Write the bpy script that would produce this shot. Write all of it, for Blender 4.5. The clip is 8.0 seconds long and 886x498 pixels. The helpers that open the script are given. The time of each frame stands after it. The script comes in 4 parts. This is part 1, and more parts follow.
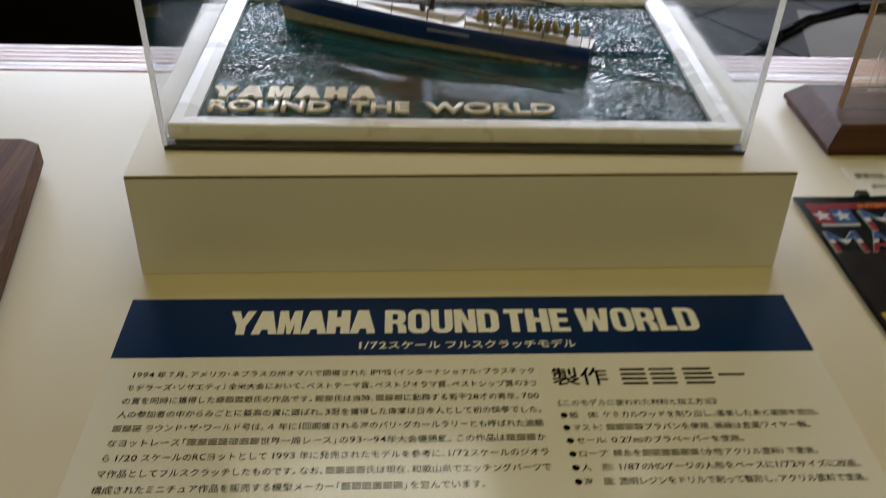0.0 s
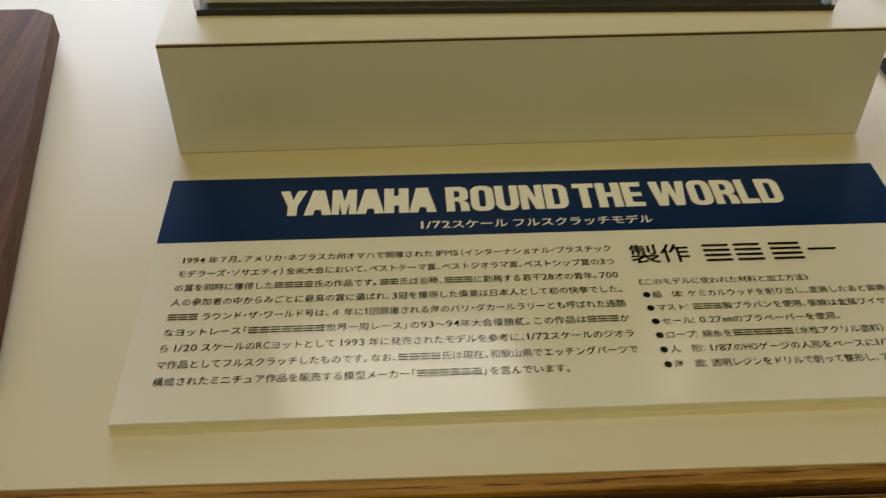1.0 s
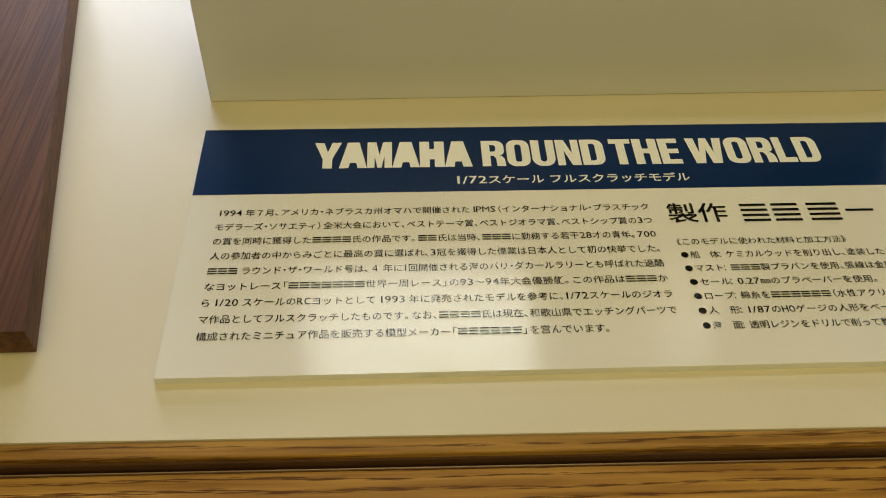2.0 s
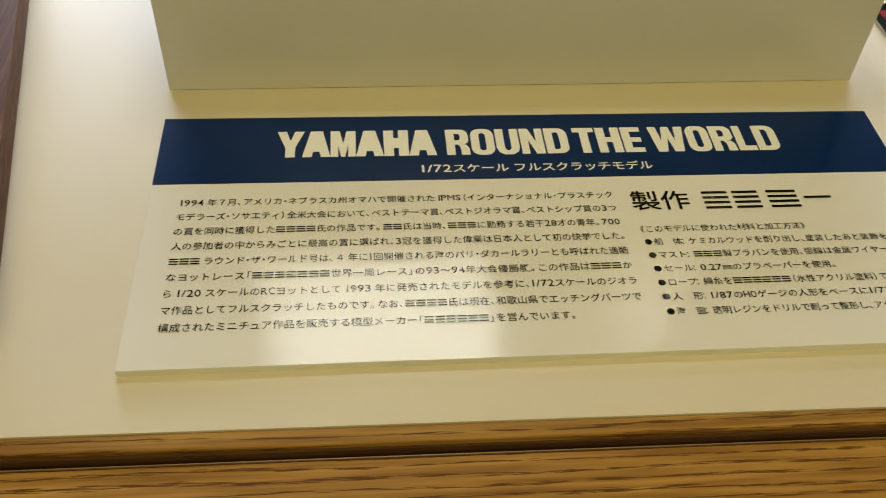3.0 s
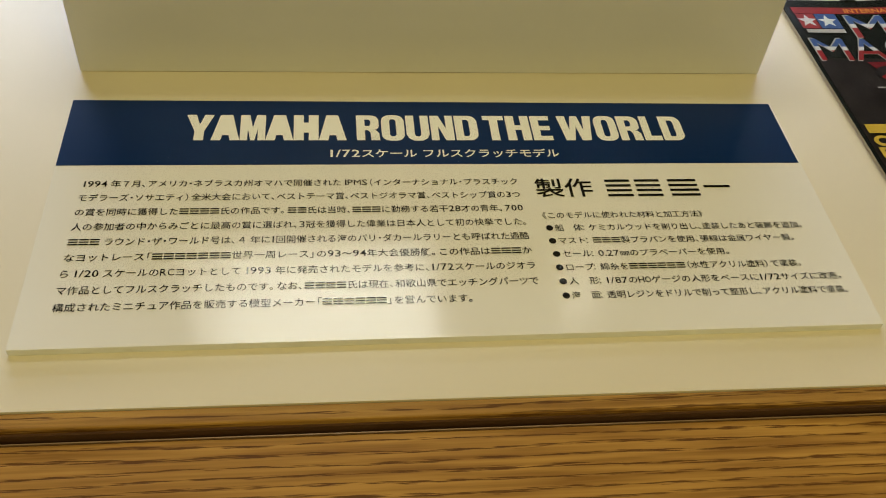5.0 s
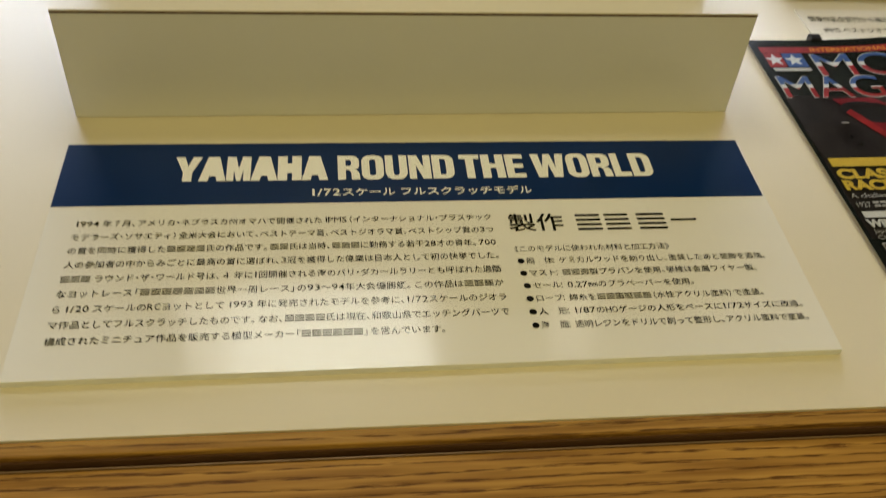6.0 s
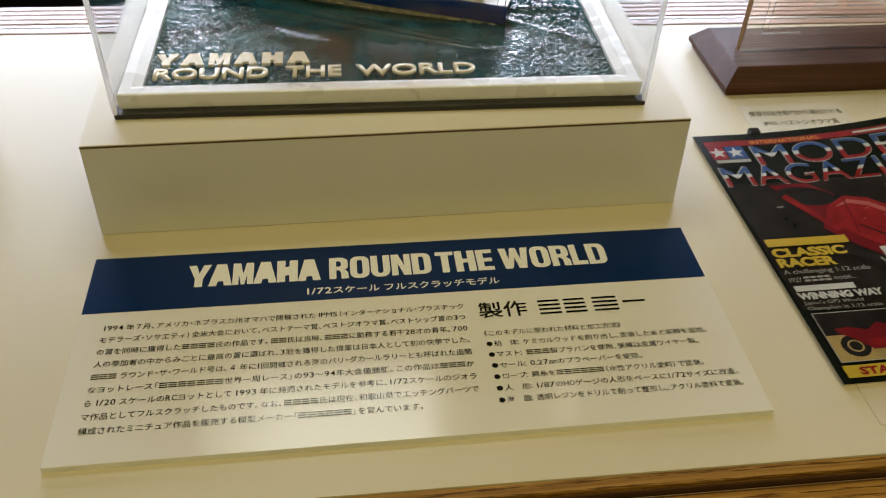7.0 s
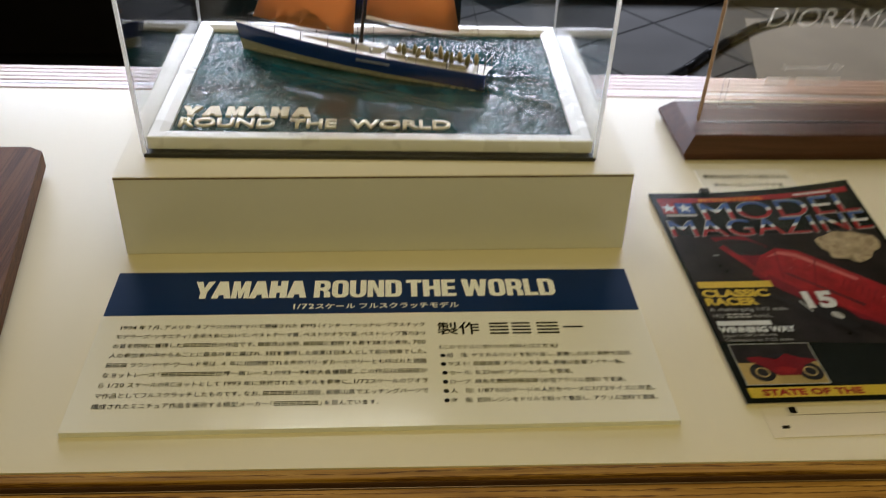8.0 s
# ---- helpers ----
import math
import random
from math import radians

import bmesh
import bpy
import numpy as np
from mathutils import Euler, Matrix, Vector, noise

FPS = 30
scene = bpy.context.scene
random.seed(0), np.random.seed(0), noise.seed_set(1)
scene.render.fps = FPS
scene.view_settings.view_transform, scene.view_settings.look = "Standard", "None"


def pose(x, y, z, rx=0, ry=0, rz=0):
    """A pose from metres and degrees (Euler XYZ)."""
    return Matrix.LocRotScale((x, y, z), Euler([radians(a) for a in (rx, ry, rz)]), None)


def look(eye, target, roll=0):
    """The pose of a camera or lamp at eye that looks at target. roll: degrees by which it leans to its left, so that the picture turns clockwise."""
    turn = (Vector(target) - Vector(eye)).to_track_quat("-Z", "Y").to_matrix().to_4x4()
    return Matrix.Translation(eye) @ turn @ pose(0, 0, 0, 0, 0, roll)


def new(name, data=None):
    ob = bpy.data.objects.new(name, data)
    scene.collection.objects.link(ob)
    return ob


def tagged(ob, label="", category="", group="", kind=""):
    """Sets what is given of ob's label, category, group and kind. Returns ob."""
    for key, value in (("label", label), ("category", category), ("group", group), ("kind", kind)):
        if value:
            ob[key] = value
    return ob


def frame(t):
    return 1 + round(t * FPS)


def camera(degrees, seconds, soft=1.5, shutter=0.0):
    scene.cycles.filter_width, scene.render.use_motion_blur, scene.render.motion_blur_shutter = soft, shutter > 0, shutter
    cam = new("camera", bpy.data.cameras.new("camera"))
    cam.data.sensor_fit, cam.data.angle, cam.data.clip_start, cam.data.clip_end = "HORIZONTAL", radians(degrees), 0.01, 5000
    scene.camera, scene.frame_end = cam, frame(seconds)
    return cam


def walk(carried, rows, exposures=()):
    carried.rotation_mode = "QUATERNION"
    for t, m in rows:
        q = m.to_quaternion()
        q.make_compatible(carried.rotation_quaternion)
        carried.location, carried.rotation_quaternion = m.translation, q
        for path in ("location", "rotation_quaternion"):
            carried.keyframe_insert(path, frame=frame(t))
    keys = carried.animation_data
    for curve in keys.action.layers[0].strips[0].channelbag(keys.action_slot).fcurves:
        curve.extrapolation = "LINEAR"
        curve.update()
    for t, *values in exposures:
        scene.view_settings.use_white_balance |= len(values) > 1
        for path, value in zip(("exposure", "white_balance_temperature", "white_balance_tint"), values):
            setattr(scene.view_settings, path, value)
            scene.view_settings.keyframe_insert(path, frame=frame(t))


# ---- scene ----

# ---------- camera and its walk ----------
cam = camera(54.6, 8.0, soft=0.95, shutter=0.5)
PATH = [
    (0, (-0.042, -0.463, 1.194), (0.051, 1.136, -0.004), 1.7),
    (0.5, (-0.057, -0.444, 1.174), (0.021, 1.055, -0.147), 0.5),
    (1, (-0.08, -0.433, 1.163), (0.004, 0.989, -0.24), 0.7),
    (1.5, (-0.104, -0.427, 1.161), (-0.005, 0.938, -0.297), 1.6),
    (1.7, (-0.101, -0.422, 1.171), (-0.028, 0.908, -0.321), 1.5),
    (2.8, (-0.11, -0.422, 1.168), (0.055, 0.872, -0.348), 3.9),
    (3, (-0.106, -0.423, 1.167), (0.073, 0.872, -0.346), 4.5),
    (3.5, (-0.1, -0.425, 1.169), (0.111, 0.862, -0.347), 5.9),
    (4, (-0.092, -0.429, 1.17), (0.146, 0.851, -0.348), 7.0),
    (4.5, (-0.084, -0.432, 1.171), (0.174, 0.845, -0.347), 7.8),
    (4.7, (-0.079, -0.432, 1.171), (0.183, 0.84, -0.349), 8.0),
    (5.8, (-0.06, -0.448, 1.176), (0.199, 0.871, -0.305), 7.1),
    (6, (-0.057, -0.452, 1.188), (0.191, 0.89, -0.274), 6.4),
    (6.5, (-0.056, -0.474, 1.216), (0.183, 0.942, -0.176), 4.6),
    (7, (-0.039, -0.506, 1.25), (0.179, 0.973, -0.078), 2.4),
    (7.5, (-0.035, -0.558, 1.27), (0.161, 0.972, -0.004), 1.8),
    (7.7, (-0.016, -0.584, 1.266), (0.137, 0.984, 0.034), 1.8),
    (7.9, (0.011, -0.602, 1.284), (0.132, 0.978, 0.063), 1.9),
    (8, (0.01, -0.616, 1.294), (0.14, 0.977, 0.092), 2.4),
]

EXPOSURES = [(0.0, -0.57), (0.5, -0.44), (1.0, -0.22), (1.5, 0.03), (3.0, 0.26), (4.0, 0.27), (4.7, 0.26), (6.0, 0.17), (7.0, -0.04), (7.6, -0.13), (8.0, -0.15)]
walk(cam, [(t, look(eye, target, roll)) for t, eye, target, roll in PATH], EXPOSURES)

# ---------- world, lights, exposure ----------
world = bpy.data.worlds.new("room_dusk")
scene.world = world
world.use_nodes = True
world.node_tree.nodes["Background"].inputs[0].default_value = (1.0, 0.86, 0.66, 1)
world.node_tree.nodes["Background"].inputs[1].default_value = 0.02


def area_lamp(name, m, sx, sy, watts, colour):
    data = bpy.data.lights.new(name, "AREA")
    data.shape, data.size, data.size_y, data.energy, data.color = "RECTANGLE", sx, sy, watts, colour
    ob = new(name, data)
    ob.matrix_world = m
    return ob


COOL, WARM = (0.82, 0.86, 1.05), (1.0, 0.79, 0.27)
area_lamp("case_lamp", look((-0.07, 0.42, 1.596), (-0.07, 0.419, 0.8)), 0.34, 0.24, 2.3, (1.0, 0.96, 0.88))
# the second lamp is an added, unseen source that brightens sea, frame and counter
area_lamp("added_back_light", look((0.0, 1.06, 1.09), (0.0, 0.2, 0.82)), 1.7, 0.17, 22.0, COOL)
area_lamp("hall_light_far", look((0.0, 4.1, 2.55), (0.0, 4.09, 0)), 4.4, 0.32, 125.0, COOL)
area_lamp("hall_light_near", look((0.3, -1.5, 2.55), (0.3, -1.49, 0)), 2.4, 1.2, 33.0, WARM)

# ---------- materials ----------


def nodes_of(name):
    m = bpy.data.materials.new(name)
    m.use_nodes = True
    return m, m.node_tree, m.node_tree.nodes["Principled BSDF"]


def rgba(c):
    return (c[0], c[1], c[2], 1.0)


def surface(name, colour, rough=0.5, metal=0.0, vary=0.12, scale=40.0, bump=0.0, fine=900.0, stretch=(1, 1, 1), coat=0.0, spec=0.5, dark=None, stain=0.0):
    """A surface with colour that varies at two scales, uneven gloss and a fine relief."""
    m, tree, p = nodes_of(name)
    n, link = tree.nodes, tree.links
    co = n.new("ShaderNodeTexCoord")
    mp = n.new("ShaderNodeMapping")
    mp.inputs["Scale"].default_value = stretch
    link.new(co.outputs["Object"], mp.inputs["Vector"])
    big, small = n.new("ShaderNodeTexNoise"), n.new("ShaderNodeTexNoise")
    big.inputs["Scale"].default_value, big.inputs["Detail"].default_value = scale, 4
    small.inputs["Scale"].default_value, small.inputs["Detail"].default_value = fine, 3
    link.new(mp.outputs[0], big.inputs["Vector"])
    link.new(mp.outputs[0], small.inputs["Vector"])
    both = n.new("ShaderNodeMix")
    both.inputs[0].default_value = 0.4
    link.new(big.outputs[0], both.inputs[2])
    link.new(small.outputs[0], both.inputs[3])
    ramp = n.new("ShaderNodeValToRGB")
    lo = dark if dark else tuple(v * (1 - vary) for v in colour)
    ramp.color_ramp.elements[0].color, ramp.color_ramp.elements[0].position = rgba(lo), 0.32
    ramp.color_ramp.elements[1].color, ramp.color_ramp.elements[1].position = rgba(colour), 0.62
    link.new(both.outputs[0], ramp.inputs[0])
    link.new(ramp.outputs[0], p.inputs["Base Color"])
    gloss = n.new("ShaderNodeMapRange")
    gloss.inputs["To Min"].default_value, gloss.inputs["To Max"].default_value = max(0.02, rough * 0.8), min(1.0, rough * 1.2)
    link.new(big.outputs[0], gloss.inputs["Value"])
    link.new(gloss.outputs[0], p.inputs["Roughness"])
    p.inputs["Metallic"].default_value = metal
    p.inputs["Coat Weight"].default_value = coat
    p.inputs["Coat Roughness"].default_value = 0.12
    p.inputs["Specular IOR Level"].default_value = spec
    if bump:
        b = n.new("ShaderNodeBump")
        b.inputs["Strength"].default_value, b.inputs["Distance"].default_value = bump, 0.0006
        link.new(small.outputs[0], b.inputs["Height"])
        link.new(b.outputs[0], p.inputs["Normal"])
    return m


def wood(name, light, dark, along=(1.2, 26, 26), pores=(9, 420, 420), rough=0.42, coat=0.2, contrast=0.5, spec=0.5):
    """Wood with long figure and short dark pores that run along one axis."""
    m, tree, p = nodes_of(name)
    n, link = tree.nodes, tree.links
    co = n.new("ShaderNodeTexCoord")
    m1, m2 = n.new("ShaderNodeMapping"), n.new("ShaderNodeMapping")
    m1.inputs["Scale"].default_value, m2.inputs["Scale"].default_value = along, pores
    link.new(co.outputs["Object"], m1.inputs["Vector"])
    link.new(co.outputs["Object"], m2.inputs["Vector"])
    fig, pore = n.new("ShaderNodeTexNoise"), n.new("ShaderNodeTexNoise")
    fig.inputs["Scale"].default_value, fig.inputs["Detail"].default_value, fig.inputs["Distortion"].default_value = 4.0, 5, 0.6
    pore.inputs["Scale"].default_value, pore.inputs["Detail"].default_value = 1.0, 3
    link.new(m1.outputs[0], fig.inputs["Vector"])
    link.new(m2.outputs[0], pore.inputs["Vector"])
    r1, r2 = n.new("ShaderNodeValToRGB"), n.new("ShaderNodeValToRGB")
    mid = tuple((a + b) / 2 for a, b in zip(light, dark))
    r1.color_ramp.elements[0].color, r1.color_ramp.elements[0].position = rgba(mid), 0.38
    r1.color_ramp.elements[1].color, r1.color_ramp.elements[1].position = rgba(light), 0.6
    r2.color_ramp.elements[0].color, r2.color_ramp.elements[0].position = (0, 0, 0, 1), 0.40
    r2.color_ramp.elements[1].color, r2.color_ramp.elements[1].position = (1, 1, 1, 1), 0.54
    link.new(fig.outputs[0], r1.inputs[0])
    link.new(pore.outputs[0], r2.inputs[0])
    mix = n.new("ShaderNodeMix")
    mix.data_type = "RGBA"
    mix.inputs["A"].default_value = rgba(dark)
    grow = n.new("ShaderNodeMapRange")
    grow.inputs["To Min"].default_value = 1 - contrast
    link.new(r2.outputs[0], grow.inputs["Value"])
    link.new(grow.outputs[0], mix.inputs["Factor"])
    link.new(r1.outputs[0], mix.inputs["B"])
    link.new(mix.outputs["Result"], p.inputs["Base Color"])
    p.inputs["Roughness"].default_value = rough
    p.inputs["Coat Weight"].default_value = coat
    p.inputs["Coat Roughness"].default_value = 0.25
    p.inputs["Specular IOR Level"].default_value = spec
    b = n.new("ShaderNodeBump")
    b.inputs["Strength"].default_value, b.inputs["Distance"].default_value = 0.35, 0.0004
    link.new(r2.outputs[0], b.inputs["Height"])
    link.new(b.outputs[0], p.inputs["Normal"])
    return m


def oak_board(name):
    """Oak with plain-sawn bands: rows of dark pores between lighter late wood, running along x."""
    m, tree, p = nodes_of(name)
    n, link = tree.nodes, tree.links
    co = n.new("ShaderNodeTexCoord")
    mp = n.new("ShaderNodeMapping")
    mp.inputs["Scale"].default_value = (0.075, 1, 1)
    link.new(co.outputs["Object"], mp.inputs["Vector"])
    wav = n.new("ShaderNodeTexWave")
    wav.bands_direction = "Y"
    wav.inputs["Scale"].default_value, wav.inputs["Distortion"].default_value = 58.0, 6.0
    wav.inputs["Detail"].default_value, wav.inputs["Detail Scale"].default_value = 3.0, 1.2
    link.new(mp.outputs[0], wav.inputs["Vector"])
    mp2 = n.new("ShaderNodeMapping")
    mp2.inputs["Scale"].default_value = (60, 1500, 1500)
    link.new(co.outputs["Object"], mp2.inputs["Vector"])
    pore = n.new("ShaderNodeTexNoise")
    pore.inputs["Scale"].default_value, pore.inputs["Detail"].default_value = 1.0, 5
    link.new(mp2.outputs[0], pore.inputs["Vector"])
    mp3 = n.new("ShaderNodeMapping")
    mp3.inputs["Scale"].default_value = (9, 240, 240)
    link.new(co.outputs["Object"], mp3.inputs["Vector"])
    tone = n.new("ShaderNodeTexNoise")
    tone.inputs["Scale"].default_value, tone.inputs["Detail"].default_value = 1.0, 6
    link.new(mp3.outputs[0], tone.inputs["Vector"])
    base = n.new("ShaderNodeValToRGB")
    base.color_ramp.elements[0].color, base.color_ramp.elements[0].position = (0.230, 0.114, 0.021, 1), 0.35
    base.color_ramp.elements[1].color, base.color_ramp.elements[1].position = (0.43, 0.245, 0.057, 1), 0.65
    link.new(tone.outputs[0], base.inputs[0])
    sel = n.new("ShaderNodeMath")
    sel.operation = "MULTIPLY_ADD"
    link.new(pore.outputs[0], sel.inputs[0])
    sel.inputs[1].default_value = 1.6
    link.new(wav.outputs["Fac"], sel.inputs[2])
    ramp = n.new("ShaderNodeValToRGB")
    ramp.color_ramp.elements[0].color, ramp.color_ramp.elements[0].position = (1, 1, 1, 1), 0.78
    ramp.color_ramp.elements[1].color, ramp.color_ramp.elements[1].position = (0, 0, 0, 1), 0.97
    link.new(sel.outputs[0], ramp.inputs[0])
    mix = n.new("ShaderNodeMix")
    mix.data_type = "RGBA"
    link.new(ramp.outputs[0], mix.inputs["Factor"])
    link.new(base.outputs[0], mix.inputs["A"])
    mix.inputs["B"].default_value = (0.105, 0.042, 0.006, 1)
    link.new(mix.outputs["Result"], p.inputs["Base Color"])
    p.inputs["Roughness"].default_value = 0.5
    p.inputs["Coat Weight"].default_value, p.inputs["Specular IOR Level"].default_value = 0.0, 0.2
    b = n.new("ShaderNodeBump")
    b.invert = True
    b.inputs["Strength"].default_value, b.inputs["Distance"].default_value = 0.2, 0.0003
    link.new(ramp.outputs[0], b.inputs["Height"])
    link.new(b.outputs[0], p.inputs["Normal"])
    return m


def clear_pane(name, gloss=1.0, tint=(0.98, 0.99, 0.985)):
    """Clear sheet: see-through, with a mirror gloss that grows at grazing angles."""
    m = bpy.data.materials.new(name)
    m.use_nodes = True
    n, link = m.node_tree.nodes, m.node_tree.links
    n.remove(n["Principled BSDF"])
    see, mir, lw, mix = n.new("ShaderNodeBsdfTransparent"), n.new("ShaderNodeBsdfGlossy"), n.new("ShaderNodeLayerWeight"), n.new("ShaderNodeMixShader")
    see.inputs[0].default_value = rgba(tint)
    mir.inputs["Roughness"].default_value = 0.02
    lw.inputs["Blend"].default_value = 0.5
    steep, k = n.new("ShaderNodeMath"), n.new("ShaderNodeMath")
    steep.operation, k.operation = "POWER", "MULTIPLY_ADD"
    steep.inputs[1].default_value = 5.0
    k.inputs[1].default_value, k.inputs[2].default_value = 0.96 * gloss, 0.04 * gloss
    link.new(lw.outputs["Facing"], steep.inputs[0])
    link.new(steep.outputs[0], k.inputs[0])
    link.new(k.outputs[0], mix.inputs[0])
    link.new(see.outputs[0], mix.inputs[1])
    link.new(mir.outputs[0], mix.inputs[2])
    link.new(mix.outputs[0], n["Material Output"].inputs[0])
    return m


M_TABLE = surface("cream_laminate", (0.72, 0.67, 0.545), 0.44, vary=0.05, scale=6, fine=500, bump=0.03)
M_RISER = surface("white_board", (0.60, 0.61, 0.63), 0.2, vary=0.05, scale=9, fine=500, bump=0.03)
M_CARD = surface("glossy_white_print", (0.80, 0.79, 0.76), 0.13, vary=0.03, scale=12, fine=700, bump=0.02)
M_CARD_EDGE = surface("foam_board_edge", (0.76, 0.77, 0.77), 0.7, vary=0.15, scale=60)
M_NAVY = surface("navy_print", (0.0015, 0.021, 0.098), 0.3, spec=0.12, vary=0.2, scale=14, fine=800, bump=0.02)
M_WHITE_INK = surface("white_ink", (0.86, 0.85, 0.81), 0.3, vary=0.03)
M_BLACK_INK = surface("black_ink", (0.008, 0.008, 0.008), 0.13, vary=0.2, spec=0.5)
M_OAK = oak_board("oak")
M_WALNUT = wood("dark_walnut", (0.135, 0.058, 0.027), (0.042, 0.017, 0.009), along=(26, 1.4, 26), pores=(420, 10, 420), rough=0.6, coat=0.0, spec=0.2)
M_MAHOGANY = wood("dark_mahogany", (0.082, 0.030, 0.017), (0.032, 0.011, 0.006), rough=0.5, coat=0.0, contrast=0.35, spec=0.25)
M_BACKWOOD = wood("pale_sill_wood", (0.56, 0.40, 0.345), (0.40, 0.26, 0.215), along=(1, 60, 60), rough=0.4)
# same sill wood, darkened to paint in the shade between the ribs
M_BACKSHADE = wood("shaded_sill_wood", (0.45, 0.30, 0.25), (0.33, 0.21, 0.17), along=(1, 60, 60), rough=0.5)
# wood darkened so that the shade inside grooves and joints is in its colour
M_GROOVE = surface("groove_shade_wood", (0.085, 0.034, 0.012), 0.7, vary=0.3)
M_METAL = surface("aluminium_rail", (0.62, 0.60, 0.58), 0.42, metal=1.0, vary=0.1)
M_DULLRAIL = surface("dull_bronze_rail", (0.30, 0.20, 0.11), 0.5, metal=0.5, vary=0.2, scale=90)
M_FRAME_WHITE = surface("satin_silver_white_frame", (0.80, 0.80, 0.79), 0.28, metal=0.15, vary=0.05, scale=25, fine=900, bump=0.03)
M_BLACK = surface("black_plastic", (0.012, 0.012, 0.013), 0.35, vary=0.2)
M_PANE = clear_pane("window_glass", 0.4)
M_ACRYLIC = clear_pane("clear_acrylic", 0.9, (0.97, 0.975, 0.975))


def milky(name, colour, see=0.0):
    """A frosted or sawn clear plastic that glows when lit from behind."""
    m = bpy.data.materials.new(name)
    m.use_nodes = True
    n, link = m.node_tree.nodes, m.node_tree.links
    n.remove(n["Principled BSDF"])
    front, back, mix = n.new("ShaderNodeBsdfDiffuse"), n.new("ShaderNodeBsdfTranslucent"), n.new("ShaderNodeMixShader")
    spots, ramp = n.new("ShaderNodeTexNoise"), n.new("ShaderNodeMapRange")
    spots.inputs["Scale"].default_value = 220
    ramp.inputs["From Min"].default_value, ramp.inputs["From Max"].default_value = 0.35, 0.65
    ramp.inputs["To Min"].default_value, ramp.inputs["To Max"].default_value = max(0.0, see - 0.2), min(1.0, see + 0.2)
    link.new(spots.outputs[0], ramp.inputs["Value"])
    front.inputs[0].default_value = back.inputs[0].default_value = rgba(colour)
    mix.inputs[0].default_value = 0.6
    link.new(front.outputs[0], mix.inputs[1])
    link.new(back.outputs[0], mix.inputs[2])
    clear, out = n.new("ShaderNodeBsdfTransparent"), n.new("ShaderNodeMixShader")
    link.new(ramp.outputs[0], out.inputs[0])
    link.new(mix.outputs[0], out.inputs[1])
    link.new(clear.outputs[0], out.inputs[2])
    link.new(out.outputs[0], n["Material Output"].inputs[0])
    return m


M_EDGE = milky("sawn_acrylic_edge", (0.97, 0.97, 0.97), 0.0)
M_ETCH = milky("etched_white", (0.9, 0.9, 0.88), 0.62)
M_FLOOR = surface("grey_floor_tile", (0.24, 0.235, 0.23), 0.45, vary=0.25, scale=5, fine=300, bump=0.1)
M_JOINT = surface("dark_floor_joint", (0.015, 0.015, 0.016), 0.8)
M_WALL = surface("brown_room_wall", (0.20, 0.16, 0.11), 0.7, vary=0.08, scale=3)
M_CEIL = surface("dark_ceiling_board", (0.06, 0.058, 0.055), 0.8, vary=0.06, scale=3)
M_DARKCAB = surface("black_cabinet_paint", (0.012, 0.010, 0.010), 0.4, vary=0.3, scale=4)

# ---------- building helpers ----------


def link_mesh(name, bm, material, smooth=False):
    me = bpy.data.meshes.new(name)
    bm.normal_update()
    bm.to_mesh(me)
    bm.free()
    if smooth:
        for f in me.polygons:
            f.use_smooth = True
    me.materials.append(material)
    return new(name, me)


def part(name, bm, material, parent, label="", smooth=False):
    ob = link_mesh(name, bm, material, smooth)
    ob.parent = parent
    if label:
        ob["label"] = label
    return ob


def thing(name, x, y, z, label, category, group="", kind="", rz=0.0):
    ob = new(name)
    ob.empty_display_size = 0.02
    ob.matrix_world = pose(x, y, z, 0, 0, rz)
    return tagged(ob, label, category, group, kind)


def add_box(bm, x0, x1, y0, y1, z0, z1, bevel=0.0):
    m = Matrix.Translation(((x0 + x1) / 2, (y0 + y1) / 2, (z0 + z1) / 2)) @ Matrix.Diagonal((x1 - x0, y1 - y0, z1 - z0, 1))
    made = bmesh.ops.create_cube(bm, size=1.0, matrix=m)
    if bevel:
        edges = list({e for v in made["verts"] for e in v.link_edges})
        bmesh.ops.bevel(bm, geom=edges, offset=bevel, segments=2, affect="EDGES", profile=0.5)
    return bm


def box(x0, x1, y0, y1, z0, z1, bevel=0.0):
    return add_box(bmesh.new(), x0, x1, y0, y1, z0, z1, bevel)


def prism(points, z0, z1, bm=None):
    """A flat outline, counter-clockwise, raised from z0 to z1."""
    bm = bm or bmesh.new()
    lo = [bm.verts.new((x, y, z0)) for x, y in points]
    hi = [bm.verts.new((x, y, z1)) for x, y in points]
    k = len(points)
    bm.faces.new(hi)
    bm.faces.new(lo[::-1])
    for i in range(k):
        bm.faces.new((lo[i], lo[(i + 1) % k], hi[(i + 1) % k], hi[i]))
    return bm


def rod(bm, a, b, r0, r1=None, sides=8):
    """A tapered rod from a to b."""
    a, b = Vector(a), Vector(b)
    r1 = r0 if r1 is None else r1
    m = Matrix.Translation((a + b) / 2) @ (b - a).to_track_quat("Z", "Y").to_matrix().to_4x4()
    bmesh.ops.create_cone(bm, cap_ends=True, segments=sides, radius1=r0, radius2=r1, depth=(b - a).length, matrix=m)
    return bm


